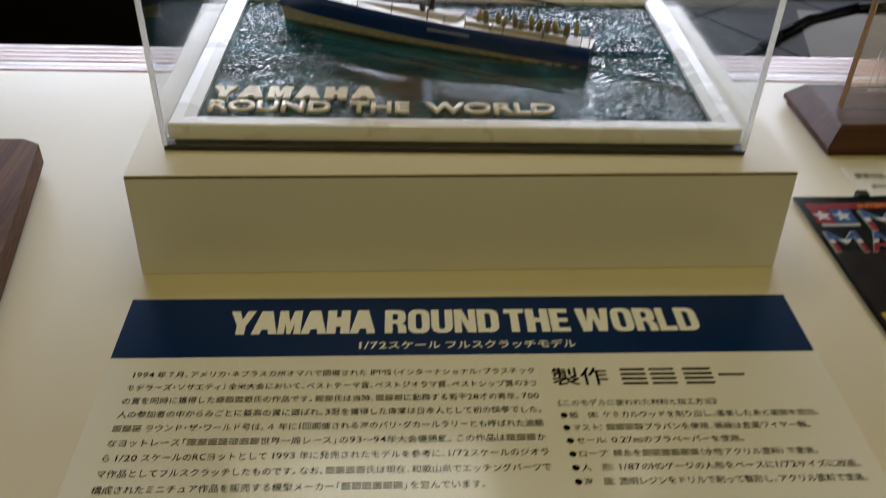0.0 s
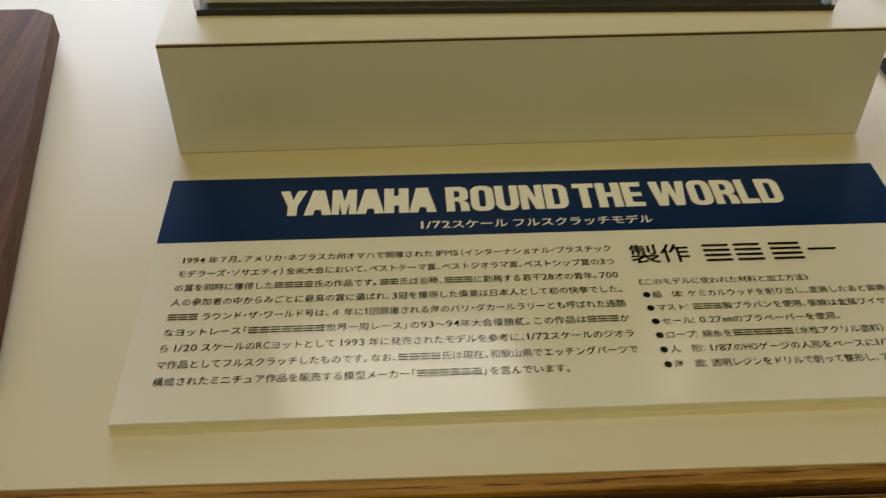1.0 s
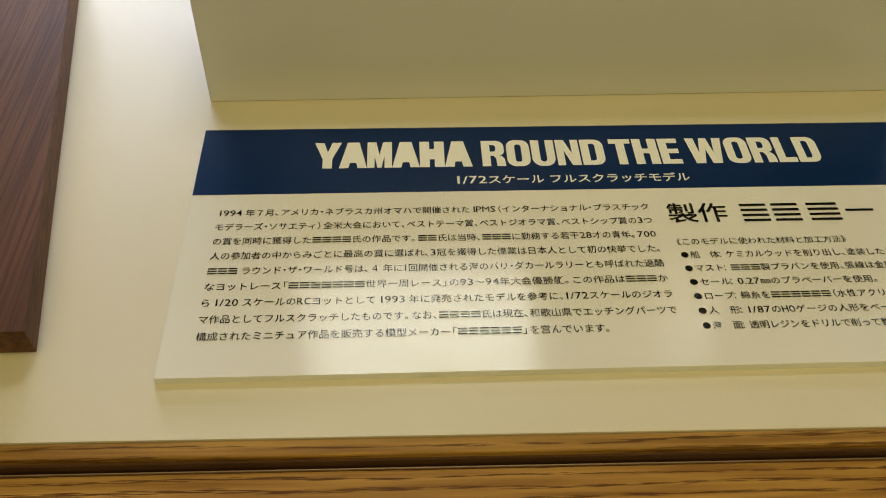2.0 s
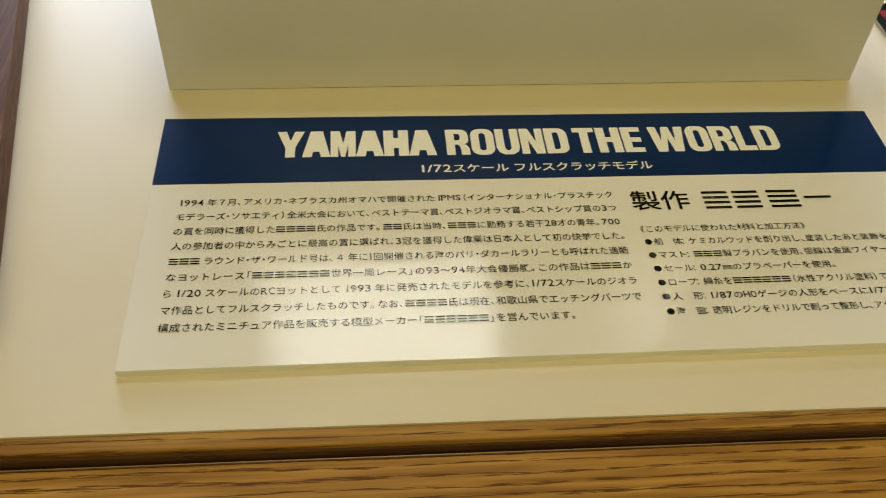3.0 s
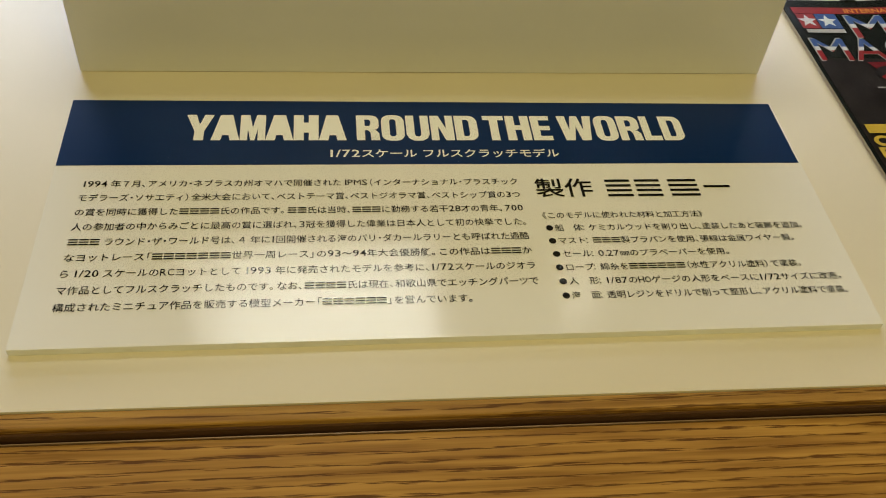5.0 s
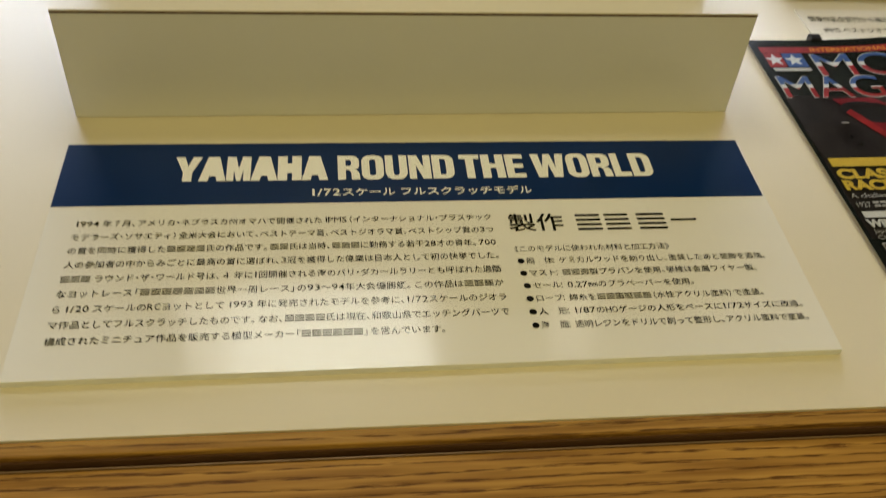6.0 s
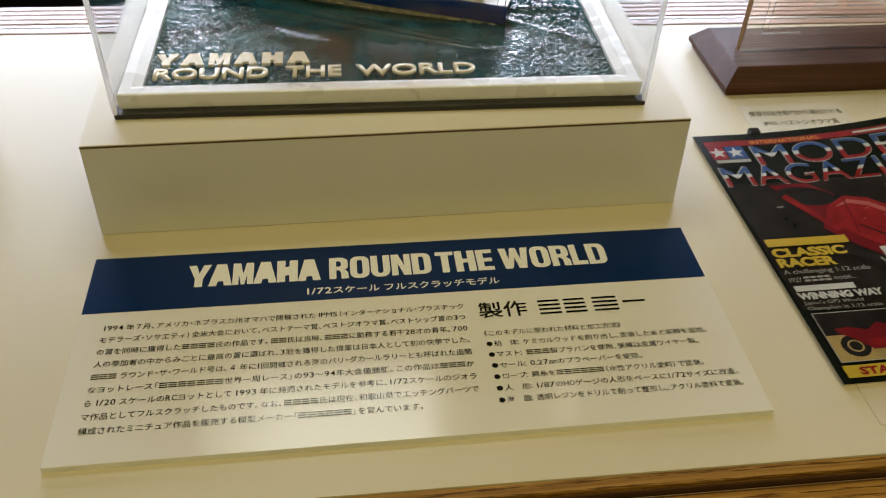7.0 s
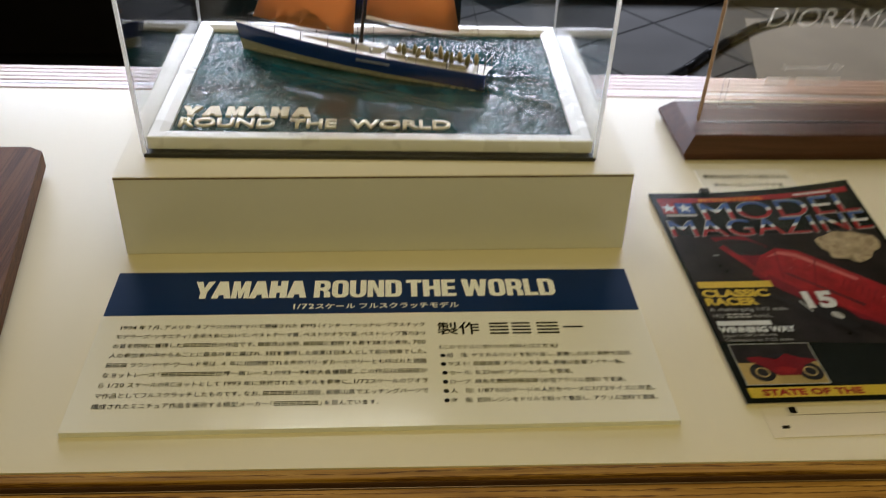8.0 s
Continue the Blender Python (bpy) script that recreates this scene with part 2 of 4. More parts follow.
def lettering(body, x0, x1, y0, height, z, bold=0.0, tall=None, thick=0.0, shear=0.0, gap=1.0):
    """Flat letters from x0 to x1 on the line y0; height: their size, or with tall the exact height of the tallest."""
    cu = bpy.data.curves.new("letters", "FONT")
    cu.body, cu.size, cu.offset, cu.resolution_u, cu.shear = body, 1.0, bold, 6 if len(body) < 9 else 2, shear
    cu.space_character = gap
    ob = bpy.data.objects.new("letters", cu)
    scene.collection.objects.link(ob)
    dg = bpy.context.evaluated_depsgraph_get()
    dg.update()
    me = bpy.data.meshes.new_from_object(ob.evaluated_get(dg))
    bm = bmesh.new()
    bm.from_mesh(me)
    bpy.data.objects.remove(ob)
    bpy.data.meshes.remove(me)
    xs, ys = [v.co.x for v in bm.verts], [v.co.y for v in bm.verts]
    if not xs:
        return bm
    lo, hi, low, top = min(xs), max(xs), min(ys), max(ys)
    for v in bm.verts:
        v.co.x = x0 + (v.co.x - lo) / (hi - lo) * (x1 - x0)
        v.co.y = y0 + ((v.co.y - low) / (top - low) * tall if tall else v.co.y * height)
        v.co.z = z
    if thick:
        got = bmesh.ops.extrude_face_region(bm, geom=bm.faces[:])
        for v in got["geom"]:
            if isinstance(v, bmesh.types.BMVert):
                v.co.z += thick
    return bm


T = 0.80

# ---------- the display counter and its room ----------
counter = thing("display_counter", 0, -0.0008, 0, "long display counter with cream laminate top and oak trim", "display counter", kind="structure", rz=-0.55)
BACK = math.tan(radians(-0.9))
part("counter_top", prism([(-1.6, -0.2185), (1.6, -0.2185), (1.6, 0.364 + 1.6 * BACK), (-1.6, 0.364 - 1.6 * BACK)], T - 0.03, T), M_TABLE, counter, "cream laminate counter top")
part("front_trim", box(-1.6, 1.6, -0.2278, -0.2190, T - 0.045, T - 0.0004, 0.0010), M_OAK, counter, "oak edge trim")
part("groove_side", box(-1.6, 1.6, -0.2292, -0.2279, T - 0.045, T - 0.0042), M_GROOVE, counter, "dark glazing groove")
part("groove", box(-1.6, 1.6, -0.2330, -0.2293, T - 0.045, T - 0.012), M_GROOVE, counter, "dark glazing groove")
part("front_rail", box(-1.6, 1.6, -0.2336, -0.2330, T - 0.02, T - 0.0040), M_DULLRAIL, counter, "thin metal glazing rail")
part("rail_joint", box(-1.6, 1.6, -0.2340, -0.2336, T - 0.02, T - 0.0050), M_GROOVE, counter)
part("front_sill", box(-1.6, 1.6, -0.2790, -0.2340, T - 0.040, T - 0.0040, 0.0012), M_OAK, counter, "oak sill board")
part("front_panel", box(-1.6, 1.6, -0.2730, -0.262, 0.08, T - 0.041), M_OAK, counter, "oak front panel")
part("plinth", box(-1.6, 1.6, -0.25, 0.38, 0.0, 0.08), M_BLACK, counter, "dark plinth")
part("carcass", box(-1.6, 1.6, -0.2615, 0.34, 0.081, T - 0.046), M_OAK, counter, "oak carcass")
turned = Matrix.Translation((0, 0.3645, 0)) @ pose(0, 0, 0, 0, 0, -0.9) @ Matrix.Translation((0, -0.3645, 0))
for nm, y0, y1, z0, z1, mt, lab in (
        ("back_strip", 0.3650, 0.376, T - 0.04, T + 0.001, M_BACKWOOD, "pale back strip"),
        ("back_groove", 0.3762, 0.379, T - 0.04, T - 0.003, M_GROOVE, ""),
        ("back_rail", 0.3792, 0.3835, T - 0.04, T + 0.0005, M_METAL, "bright metal rail"),
        ("back_sill_bed", 0.3838, 0.4285, T - 0.045, T - 0.0012, M_BACKSHADE, "")):
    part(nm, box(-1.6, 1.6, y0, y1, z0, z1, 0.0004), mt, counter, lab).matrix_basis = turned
for k in range(4):
    part("back_sill_rib", box(-1.6, 1.6, 0.3862 + k * 0.0106, 0.3958 + k * 0.0106, T - 0.04, T + 0.001, 0.0012), M_BACKWOOD, counter).matrix_basis = turned

front_glass = tagged(link_mesh("window_1", box(-1.6, 1.6, -0.2318, -0.2298, T - 0.011, 1.66), M_PANE), "clear front glass of the display case", "window", kind="structure")
front_glass.matrix_world = pose(0, -0.0008, 0, 0, 0, -0.55)
front_glass.visible_shadow = False
tagged(link_mesh("case_top", box(-1.6, 1.6, -0.25, 0.44, 1.661, 1.70), M_WALL), "closed top of the display case", "case top", kind="structure")
for sx in (-1.62, 1.602):
    tagged(link_mesh("case_side", box(sx, sx + 0.018, -0.25, 0.44, T, 1.66), M_WALL), "side panel of the display case", "case side", kind="structure")
tagged(link_mesh("case_lamp_housing", box(-0.26, 0.12, 0.28, 0.435, 1.60, 1.655, 0.004), M_FRAME_WHITE), "white lamp housing under the case top", "lamp housing", kind="structure")
# added body and rods for the made-up back light, out of view
tagged(link_mesh("added_light_housing", box(-0.87, 0.87, 1.11, 1.18, 0.97, 1.21, 0.004), M_FRAME_WHITE), "unseen white housing added for the back light", "light box", kind="structure")
for x in (-0.66, 0.66):
    tagged(link_mesh("added_light_hanger", rod(bmesh.new(), (x, 1.145, 1.208), (x, 1.145, 2.6), 0.012), M_BLACK), "unseen black rod added to hang the back light", "hanger", kind="structure")

floor = tagged(link_mesh("floor", box(-5, 5, -3.4, 7, -0.05, 0.0), M_JOINT), "dark grey tiled floor", "floor", kind="structure")
tagged(link_mesh("ceiling", box(-5, 5, -3.4, 7, 2.6, 2.65), M_CEIL), "plain dark ceiling", "ceiling", kind="structure")
tagged(link_mesh("wall_south", box(-5, 5, -3.5, -3.4, 0, 2.6), M_WALL), "brown hall wall", "wall", kind="structure")
tagged(link_mesh("wall_north", box(-5, 5, 7.0, 7.1, 0, 2.6), M_DARKCAB), "dark far wall", "wall", kind="structure")
tagged(link_mesh("wall_west", box(-5.1, -5, -3.4, 7, 0, 2.6), M_WALL), "brown hall wall", "wall", kind="structure")
tagged(link_mesh("wall_east", box(5, 5.1, -3.4, 7, 0, 2.6), M_WALL), "brown hall wall", "wall", kind="structure")

# ---------- printed title card ----------
card = thing("title_card", 0, 0, T, "white foam board title card with a navy banner", "sign")
part("board", box(-0.2290, 0.2315, -0.1860, 0.0, 0.0, 0.0046, 0.0003), M_CARD_EDGE, card, "white foam board")
part("face", box(-0.2289, 0.2314, -0.1859, -0.0005, 0.0046, 0.0050), M_CARD, card, "glossy printed face")
part("banner", box(-0.2288, 0.2300, -0.0585, -0.0006, 0.0050, 0.0052), M_NAVY, card, "navy blue banner")
ZI = 0.0054


def block_row(shapes, x0, x1, y0, tall, z):
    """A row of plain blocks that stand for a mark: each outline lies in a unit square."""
    bm = bmesh.new()
    n = len(shapes)
    w = (x1 - x0) / n
    for i, outline in enumerate(shapes):
        vs = [bm.verts.new((x0 + (i + 0.03 + 0.94 * u) * w, y0 + v * tall, z)) for u, v in outline]
        bm.faces.new(vs)
    return bm


WEDGE_DOWN = ((0.34, 0), (0.72, 0), (0.72, 0.36), (1.08, 1), (0.70, 1), (0.53, 0.62), (0.36, 1), (-0.02, 1), (0.34, 0.36))
WEDGE_UP = ((-0.06, 0), (0.32, 0), (0.37, 0.2), (0.63, 0.2), (0.68, 0), (1.06, 0), (0.74, 1), (0.26, 1))
NOTCHED = ((0, 0), (0.3, 0), (0.3, 0.45), (0.42, 0), (0.58, 0), (0.7, 0.45), (0.7, 0), (1, 0), (1, 1), (0.64, 1), (0.5, 0.5), (0.36, 1), (0, 1))
PILLAR = ((0, 0), (0.4, 0), (0.4, 0.3), (0.6, 0.3), (0.6, 0), (1, 0), (1, 1), (0.6, 1), (0.6, 0.7), (0.4, 0.7), (0.4, 1), (0, 1))
MARK = (WEDGE_DOWN, WEDGE_UP, NOTCHED, WEDGE_UP, PILLAR, WEDGE_UP)
part("title_mark", block_row(MARK, -0.1590, -0.0612, -0.0375, 0.0232, ZI), M_WHITE_INK, card, "white block mark")


def rounded(x0, x1, y0, y1, radii, n=5):
    """A rectangle's outline, counter-clockwise, with its four corners (from the lower left) rounded."""
    out = []
    for (cx, cy), (sx, sy), (rx, ry), a0 in zip(((x0, y0), (x1, y0), (x1, y1), (x0, y1)), ((1, 1), (-1, 1), (-1, -1), (1, -1)), radii, (180, 270, 0, 90)):
        for k in range(n + 1):
            a = radians(a0 + 90 * k / n)
            out.append((cx + sx * rx + rx * math.cos(a), cy + sy * ry + ry * math.sin(a)))
    return out


def band(outer, inner):
    """Quads between two outlines of as many points."""
    k = len(outer)
    return [(outer[i], outer[(i + 1) % k], inner[(i + 1) % k], inner[i]) for i in range(k)]


Q = (0.0001, 0.0001)
SOFT_O, SOFT_I = (0.38, 0.26), (0.10, 0.10)
HEAVY = {
    "O": band(rounded(0, 1, -0.015, 1.015, (SOFT_O,) * 4), rounded(0.36, 0.64, 0.16, 0.84, (SOFT_I,) * 4)),
    "D": band(rounded(0, 1, 0, 1, (Q, SOFT_O, SOFT_O, Q)), rounded(0.36, 0.63, 0.17, 0.83, (Q, SOFT_I, SOFT_I, Q))),
    "R": band(rounded(0, 0.97, 0.40, 1, (Q, (0.30, 0.18), (0.36, 0.22), Q)), rounded(0.36, 0.61, 0.57, 0.83, (Q, SOFT_I, SOFT_I, Q)))
    + [((0, 0), (0.36, 0), (0.36, 0.41), (0, 0.41)), ((0.62, 0), (1.0, 0), (0.97, 0.28), (0.84, 0.40), (0.50, 0.40), (0.60, 0.30))],
    "U": [((0, 0.24), (0.10, 0.08), (0.30, -0.01), (0.5, -0.015), (0.5, 0.15), (0.41, 0.17), (0.36, 0.25), (0.36, 1), (0, 1)),
          ((0.5, -0.015), (0.70, -0.01), (0.90, 0.08), (1, 0.24), (1, 1), (0.64, 1), (0.64, 0.25), (0.59, 0.17), (0.5, 0.15))],
    "N": [((0, 0), (0.33, 0), (0.33, 0.56), (0.62, 0), (1, 0), (1, 1), (0.67, 1), (0.67, 0.46), (0.38, 1), (0, 1))],
    "T": [((0.30, 0), (0.70, 0), (0.70, 0.82), (1, 0.82), (1, 1), (0, 1), (0, 0.82), (0.30, 0.82))],
    "H": [((0, 0), (0.37, 0), (0.37, 0.42), (0.63, 0.42), (0.63, 0), (1, 0), (1, 1), (0.63, 1), (0.63, 0.61), (0.37, 0.61), (0.37, 1), (0, 1))],
    "E": [((0, 0), (1, 0), (1, 0.18), (0.42, 0.18), (0.42, 0.41), (0.94, 0.41), (0.94, 0.59), (0.42, 0.59), (0.42, 0.82), (0.98, 0.82), (0.98, 1), (0, 1))],
    "L": [((0, 0), (1, 0), (1, 0.19), (0.43, 0.19), (0.43, 1), (0, 1))],
    "W": [((0.14, 0), (0.40, 0), (0.50, 0.55), (0.60, 0), (0.86, 0), (1, 1), (0.755, 1), (0.70, 0.42), (0.60, 1), (0.40, 1), (0.30, 0.42), (0.245, 1), (0, 1))],
}
WIDE = {"W": 1.52, "L": 0.82, "T": 0.90, "E": 0.84}
for word, a, b in (("ROUND", -0.0545, 0.0228), ("THE", 0.0268, 0.0710), ("WORLD", 0.0762, 0.1602)):
    share = [WIDE.get(c, 1.0) for c in word]
    unit = (b - a + 0.0011) / sum(share)
    at, glyphs = a, bmesh.new()
    for c, w in zip(word, share):
        for face in HEAVY[c]:
            glyphs.faces.new([glyphs.verts.new((at + x * (w * unit - 0.0011), -0.0375 + y * 0.0232, ZI)) for x, y in face])
        at += w * unit
    part("title_word", glyphs, M_WHITE_INK, card, "bold white capital letters")

GLYPHS = {}


def glyph(c, bold):
    """The outline faces of one letter at size 1."""
    if (c, bold) not in GLYPHS:
        cu = bpy.data.curves.new("letter", "FONT")
        cu.body, cu.size, cu.offset, cu.resolution_u = c, 1.0, bold, 2
        ob = bpy.data.objects.new("letter", cu)
        scene.collection.objects.link(ob)
        dg = bpy.context.evaluated_depsgraph_get()
        dg.update()
        me = bpy.data.meshes.new_from_object(ob.evaluated_get(dg))
        GLYPHS[c, bold] = ([tuple(v.co) for v in me.vertices], [tuple(f.vertices) for f in me.polygons])
        bpy.data.objects.remove(ob)
        bpy.data.meshes.remove(me)
    return GLYPHS[c, bold]


def em_of(bold=0.0):
    """The advance of one full-width letter."""
    return max(v[0] for v in glyph("田田", bold)[0]) - max(v[0] for v in glyph("田", bold)[0])


EM = em_of()
TIGHT = {"、": 0.55, "。": 0.66, "・": 0.50, "：": 0.62, "（": 0.55, "）": 0.60, "「": 0.55, "」": 0.60, "《": 0.6, "》": 0.6, "　": 1.0, " ": 0.28}
OPENING = "（「《"


def print_row(body, x0, x1, y0, em, z, bold=0.0):
    """One printed line from x0 to x1: full-width letters, wide figures, close punctuation; 〓 becomes plain bars."""
    verts, faces, at = [], [], 0.0
    for c in body:
        if c == "〓":
            for k in range(3):
                n = len(verts)
                lo = 0.02 + 0.29 * k
                verts += [(at + 0.06, lo), (at + 0.94, lo), (at + 0.94, lo + 0.15), (at + 0.06, lo + 0.15)]
                faces.append((n, n + 1, n + 2, n + 3))
            at += 1.0
            continue
        if c in " 　":
            at += TIGHT[c]
            continue
        vs, fs = glyph(c, 0.0 if c == "M" else bold)
        n = len(verts)
        xs = [v[0] for v in vs]
        if ord(c) < 256:
            lo, hi = min(xs), max(xs)
            room = {"1": 0.46, "/": 0.46, ".": 0.24, "I": 0.26, "M": 0.82}.get(c, 0.66)
            wide = min(1.35 / EM * (hi - lo), room - 0.09)
            pad = (room - wide) / 2
            verts += [(at + pad + (v[0] - lo) / max(hi - lo, 0.01) * wide, v[1] / EM * 1.12) for v in vs]
        else:
            room = TIGHT.get(c, 1.0)
            shift = -(1 - room) if c in OPENING else (-(1 - room) / 2 if c in "・：" else 0.0)
            verts += [(at + v[0] / EM + shift, v[1] / EM) for v in vs]
        faces += [tuple(n + i for i in f) for f in fs]
        at += room
    lo, hi = min(v[0] for v in verts), max(v[0] for v in verts)
    bm = bmesh.new()
    made = [bm.verts.new((x0 + (x - lo) / (hi - lo) * (x1 - x0), y0 + y * em, z)) for x, y in verts]
    for f in faces:
        bm.faces.new([made[i] for i in f])
    return bm


part("subtitle", print_row("1/72スケール フルスクラッチモデル", -0.0710, 0.0720, -0.0522, 0.0080, ZI, 0.014), M_WHITE_INK, card)
ROWS_LEFT = (
    "1994 年７月、アメリカ・ネブラスカ州オマハで開催された IPMS（インターナショナル・プラスチック",
    "モデラーズ・ソサエティ）全米大会において、ベストテーマ賞、ベストジオラマ賞、ベストシップ賞の3つ",
    "の賞を同時に獲得した〓〓〓〓氏の作品です。〓〓氏は当時、〓〓〓に勤務する若干28才の青年。700",
    "人の参加者の中からみごとに最高の賞に選ばれ、3冠を獲得した偉業は日本人として初の快挙でした。",
    "〓〓〓 ラウンド・ザ・ワールド号は、４ 年に1回開催される海のパリ・ダカールラリーとも呼ばれた過酷",
    "なヨットレース「〓〓〓〓〓〓〓世界一周レース」の93～94年大会優勝艇。この作品は〓〓〓か",
    "ら 1/20 スケールのRCヨットとして 1993 年に発売されたモデルを参考に、1/72スケールのジオラ",
    "マ作品としてフルスクラッチしたものです。なお、〓〓〓〓氏は現在、和歌山県でエッチングパーツで",
    "構成されたミニチュア作品を販売する模型メーカー「〓〓〓〓〓〓」を営んでいます。",
)
for i, body in enumerate(ROWS_LEFT):
    part("text_line", print_row(body, -0.2105 if i == 0 else -0.2118, 0.0030 if i == 8 else 0.0413, -0.0762 - 0.01093 * i, 0.0059, ZI, 0.006), M_BLACK_INK, card)
ROWS_RIGHT = (
    ("《このモデルに使われた材料と加工方法》", 0.0520, 0.1510),
    ("●船　体：ケミカルウッドを削り出し、塗装したあと装飾を追加。", 0.0525, 0.2110),
    ("●マスト：〓〓〓製プラバンを使用、張線は金属ワイヤー製。", 0.0525, 0.2020),
    ("●セール：0.27㎜のプラペーパーを使用。", 0.0530, 0.1580),
    ("●ロープ：綿糸を〓〓〓〓〓〓（水性アクリル塗料）で塗装。", 0.0530, 0.1990),
    ("●人　形：1/87のHOゲージの人形をベースに1/72サイズに改造。", 0.0530, 0.2200),
    ("●海　面：透明レジンをドリルで削って整形し、アクリル塗料で塗装。", 0.0530, 0.2200),
)
for i, (body, a, b) in enumerate(ROWS_RIGHT):
    part("text_line", print_row(body, a, b, -0.1043 - 0.00985 * i, 0.0056, ZI, 0.004), M_BLACK_INK, card)
part("maker_heading", lettering("製作", 0.0515, 0.0872, -0.0875, 1, ZI, bold=0.012, tall=0.0158), M_BLACK_INK, card)
# the maker's heading continues as plain bars
bars = bmesh.new()
for a, b in ((0.0960, 0.1120), (0.1150, 0.1310), (0.1365, 0.1550)):
    for k in range(4):
        add_box(bars, a, b, -0.0872 + 0.0041 * k, -0.0853 + 0.0041 * k, ZI - 0.0001, ZI)
add_box(bars, 0.1590, 0.1760, -0.0802, -0.0784, ZI - 0.0001, ZI)
part("heading_bar", bars, M_BLACK_INK, card, "plain dark bars")

# ---------- riser and the boxed yacht diorama ----------
riser = thing("display_riser", 0.0035, 0.0, T, "low cream board riser under the boxed diorama", "riser", rz=0.55)
front = box(-0.2345, 0.2345, 0.0360, 0.0395, 0.0004, 0.0775, 0.0004)
for v in front.verts:
    v.co.y += 0.0065 * v.co.z / 0.0775
part("front_board", front, M_RISER, riser)
part("edge_strip", box(-0.2345, 0.2345, 0.0424, 0.0440, 0.0776, 0.0788, 0.0002), M_GROOVE, riser, "thin dark edge")
# thin dark strip that paints the shadow line under the front board
part("foot_gap", box(-0.2335, 0.2335, 0.0366, 0.0390, 0.0, 0.0004), M_GROOVE, riser)
part("top_board", box(-0.2345, 0.2345, 0.0428, 0.358, 0.0789, 0.0800, 0.0003), M_TABLE, riser)
for x in (-0.2340, 0.2305):
    part("side_board", box(x, x + 0.0035, 0.0470, 0.356, 0.0003, 0.0788), M_RISER, riser)

ZB = 0.8801
SWING = Matrix.Translation((0.2055, 0.0665, 0)) @ pose(0, 0, 0, 0, 0, -1.05) @ Matrix.Translation((-0.2065, -0.0650, 0))
diorama = thing("diorama_base", 0, 0.0, ZB, "white framed sea diorama base on a black plate", "diorama")
diorama.matrix_world = SWING @ diorama.matrix_world
part("base_plate", box(-0.2100, 0.2065, 0.0650, 0.345, 0.0, 0.0042, 0.0004), M_BLACK, diorama, "glossy black base plate")


def picture_frame(x0, x1, y0, y1, z0, z1, w, lip):
    """Mitred frame whose top slopes down to the opening."""
    bm = bmesh.new()
    rings = []
    for d, z in ((0, z0), (0, z1 - 0.001), (0.001, z1), (w * 0.55, z1), (w, z1 - lip), (w, z0)):
        rings.append([bm.verts.new(p) for p in ((x0 + d, y0 + d, z), (x1 - d, y0 + d, z), (x1 - d, y1 - d, z), (x0 + d, y1 - d, z))])
    for a, b in zip(rings, rings[1:]):
        for i in range(4):
            bm.faces.new((a[i], a[(i + 1) % 4], b[(i + 1) % 4], b[i]))
    return bm


part("frame", picture_frame(-0.2065, 0.2030, 0.0710, 0.340, 0.0062, 0.0185, 0.0165, 0.003), M_FRAME_WHITE, diorama, "satin white picture frame")
part("shadow_gap", box(-0.204, 0.2005, 0.0735, 0.337, 0.0043, 0.0061), M_BLACK, diorama)


def sea_material():
    m, tree, p = nodes_of("resin_sea")
    n, link = tree.nodes, tree.links
    co, nz = n.new("ShaderNodeTexCoord"), n.new("ShaderNodeTexNoise")
    nz.inputs["Scale"].default_value, nz.inputs["Detail"].default_value = 30, 5
    link.new(co.outputs["Object"], nz.inputs["Vector"])
    r = n.new("ShaderNodeValToRGB")
    r.color_ramp.elements[0].color, r.color_ramp.elements[0].position = (0.003, 0.028, 0.036, 1), 0.35
    r.color_ramp.elements[1].color, r.color_ramp.elements[1].position = (0.012, 0.082, 0.100, 1), 0.7
    link.new(nz.outputs[0], r.inputs[0])
    link.new(r.outputs[0], p.inputs["Base Color"])
    p.inputs["Roughness"].default_value = 0.08
    p.inputs["Specular IOR Level"].default_value = 0.5
    p.inputs["Coat Weight"].default_value = 0.2
    rip = n.new("ShaderNodeTexNoise")
    rip.inputs["Scale"].default_value, rip.inputs["Detail"].default_value = 520, 2
    link.new(co.outputs["Object"], rip.inputs["Vector"])
    b = n.new("ShaderNodeBump")
    b.inputs["Strength"].default_value, b.inputs["Distance"].default_value = 0.14, 0.0008
    link.new(rip.outputs[0], b.inputs["Height"])
    link.new(b.outputs[0], p.inputs["Normal"])
    return m


M_SEA = sea_material()
BOW, STERN = Vector((-0.160, 0.286)), Vector((0.1150, 0.203))
AHEAD = (BOW - STERN).normalized()
SIDE = Vector((AHEAD.y, -AHEAD.x))
LONG = (BOW - STERN).length


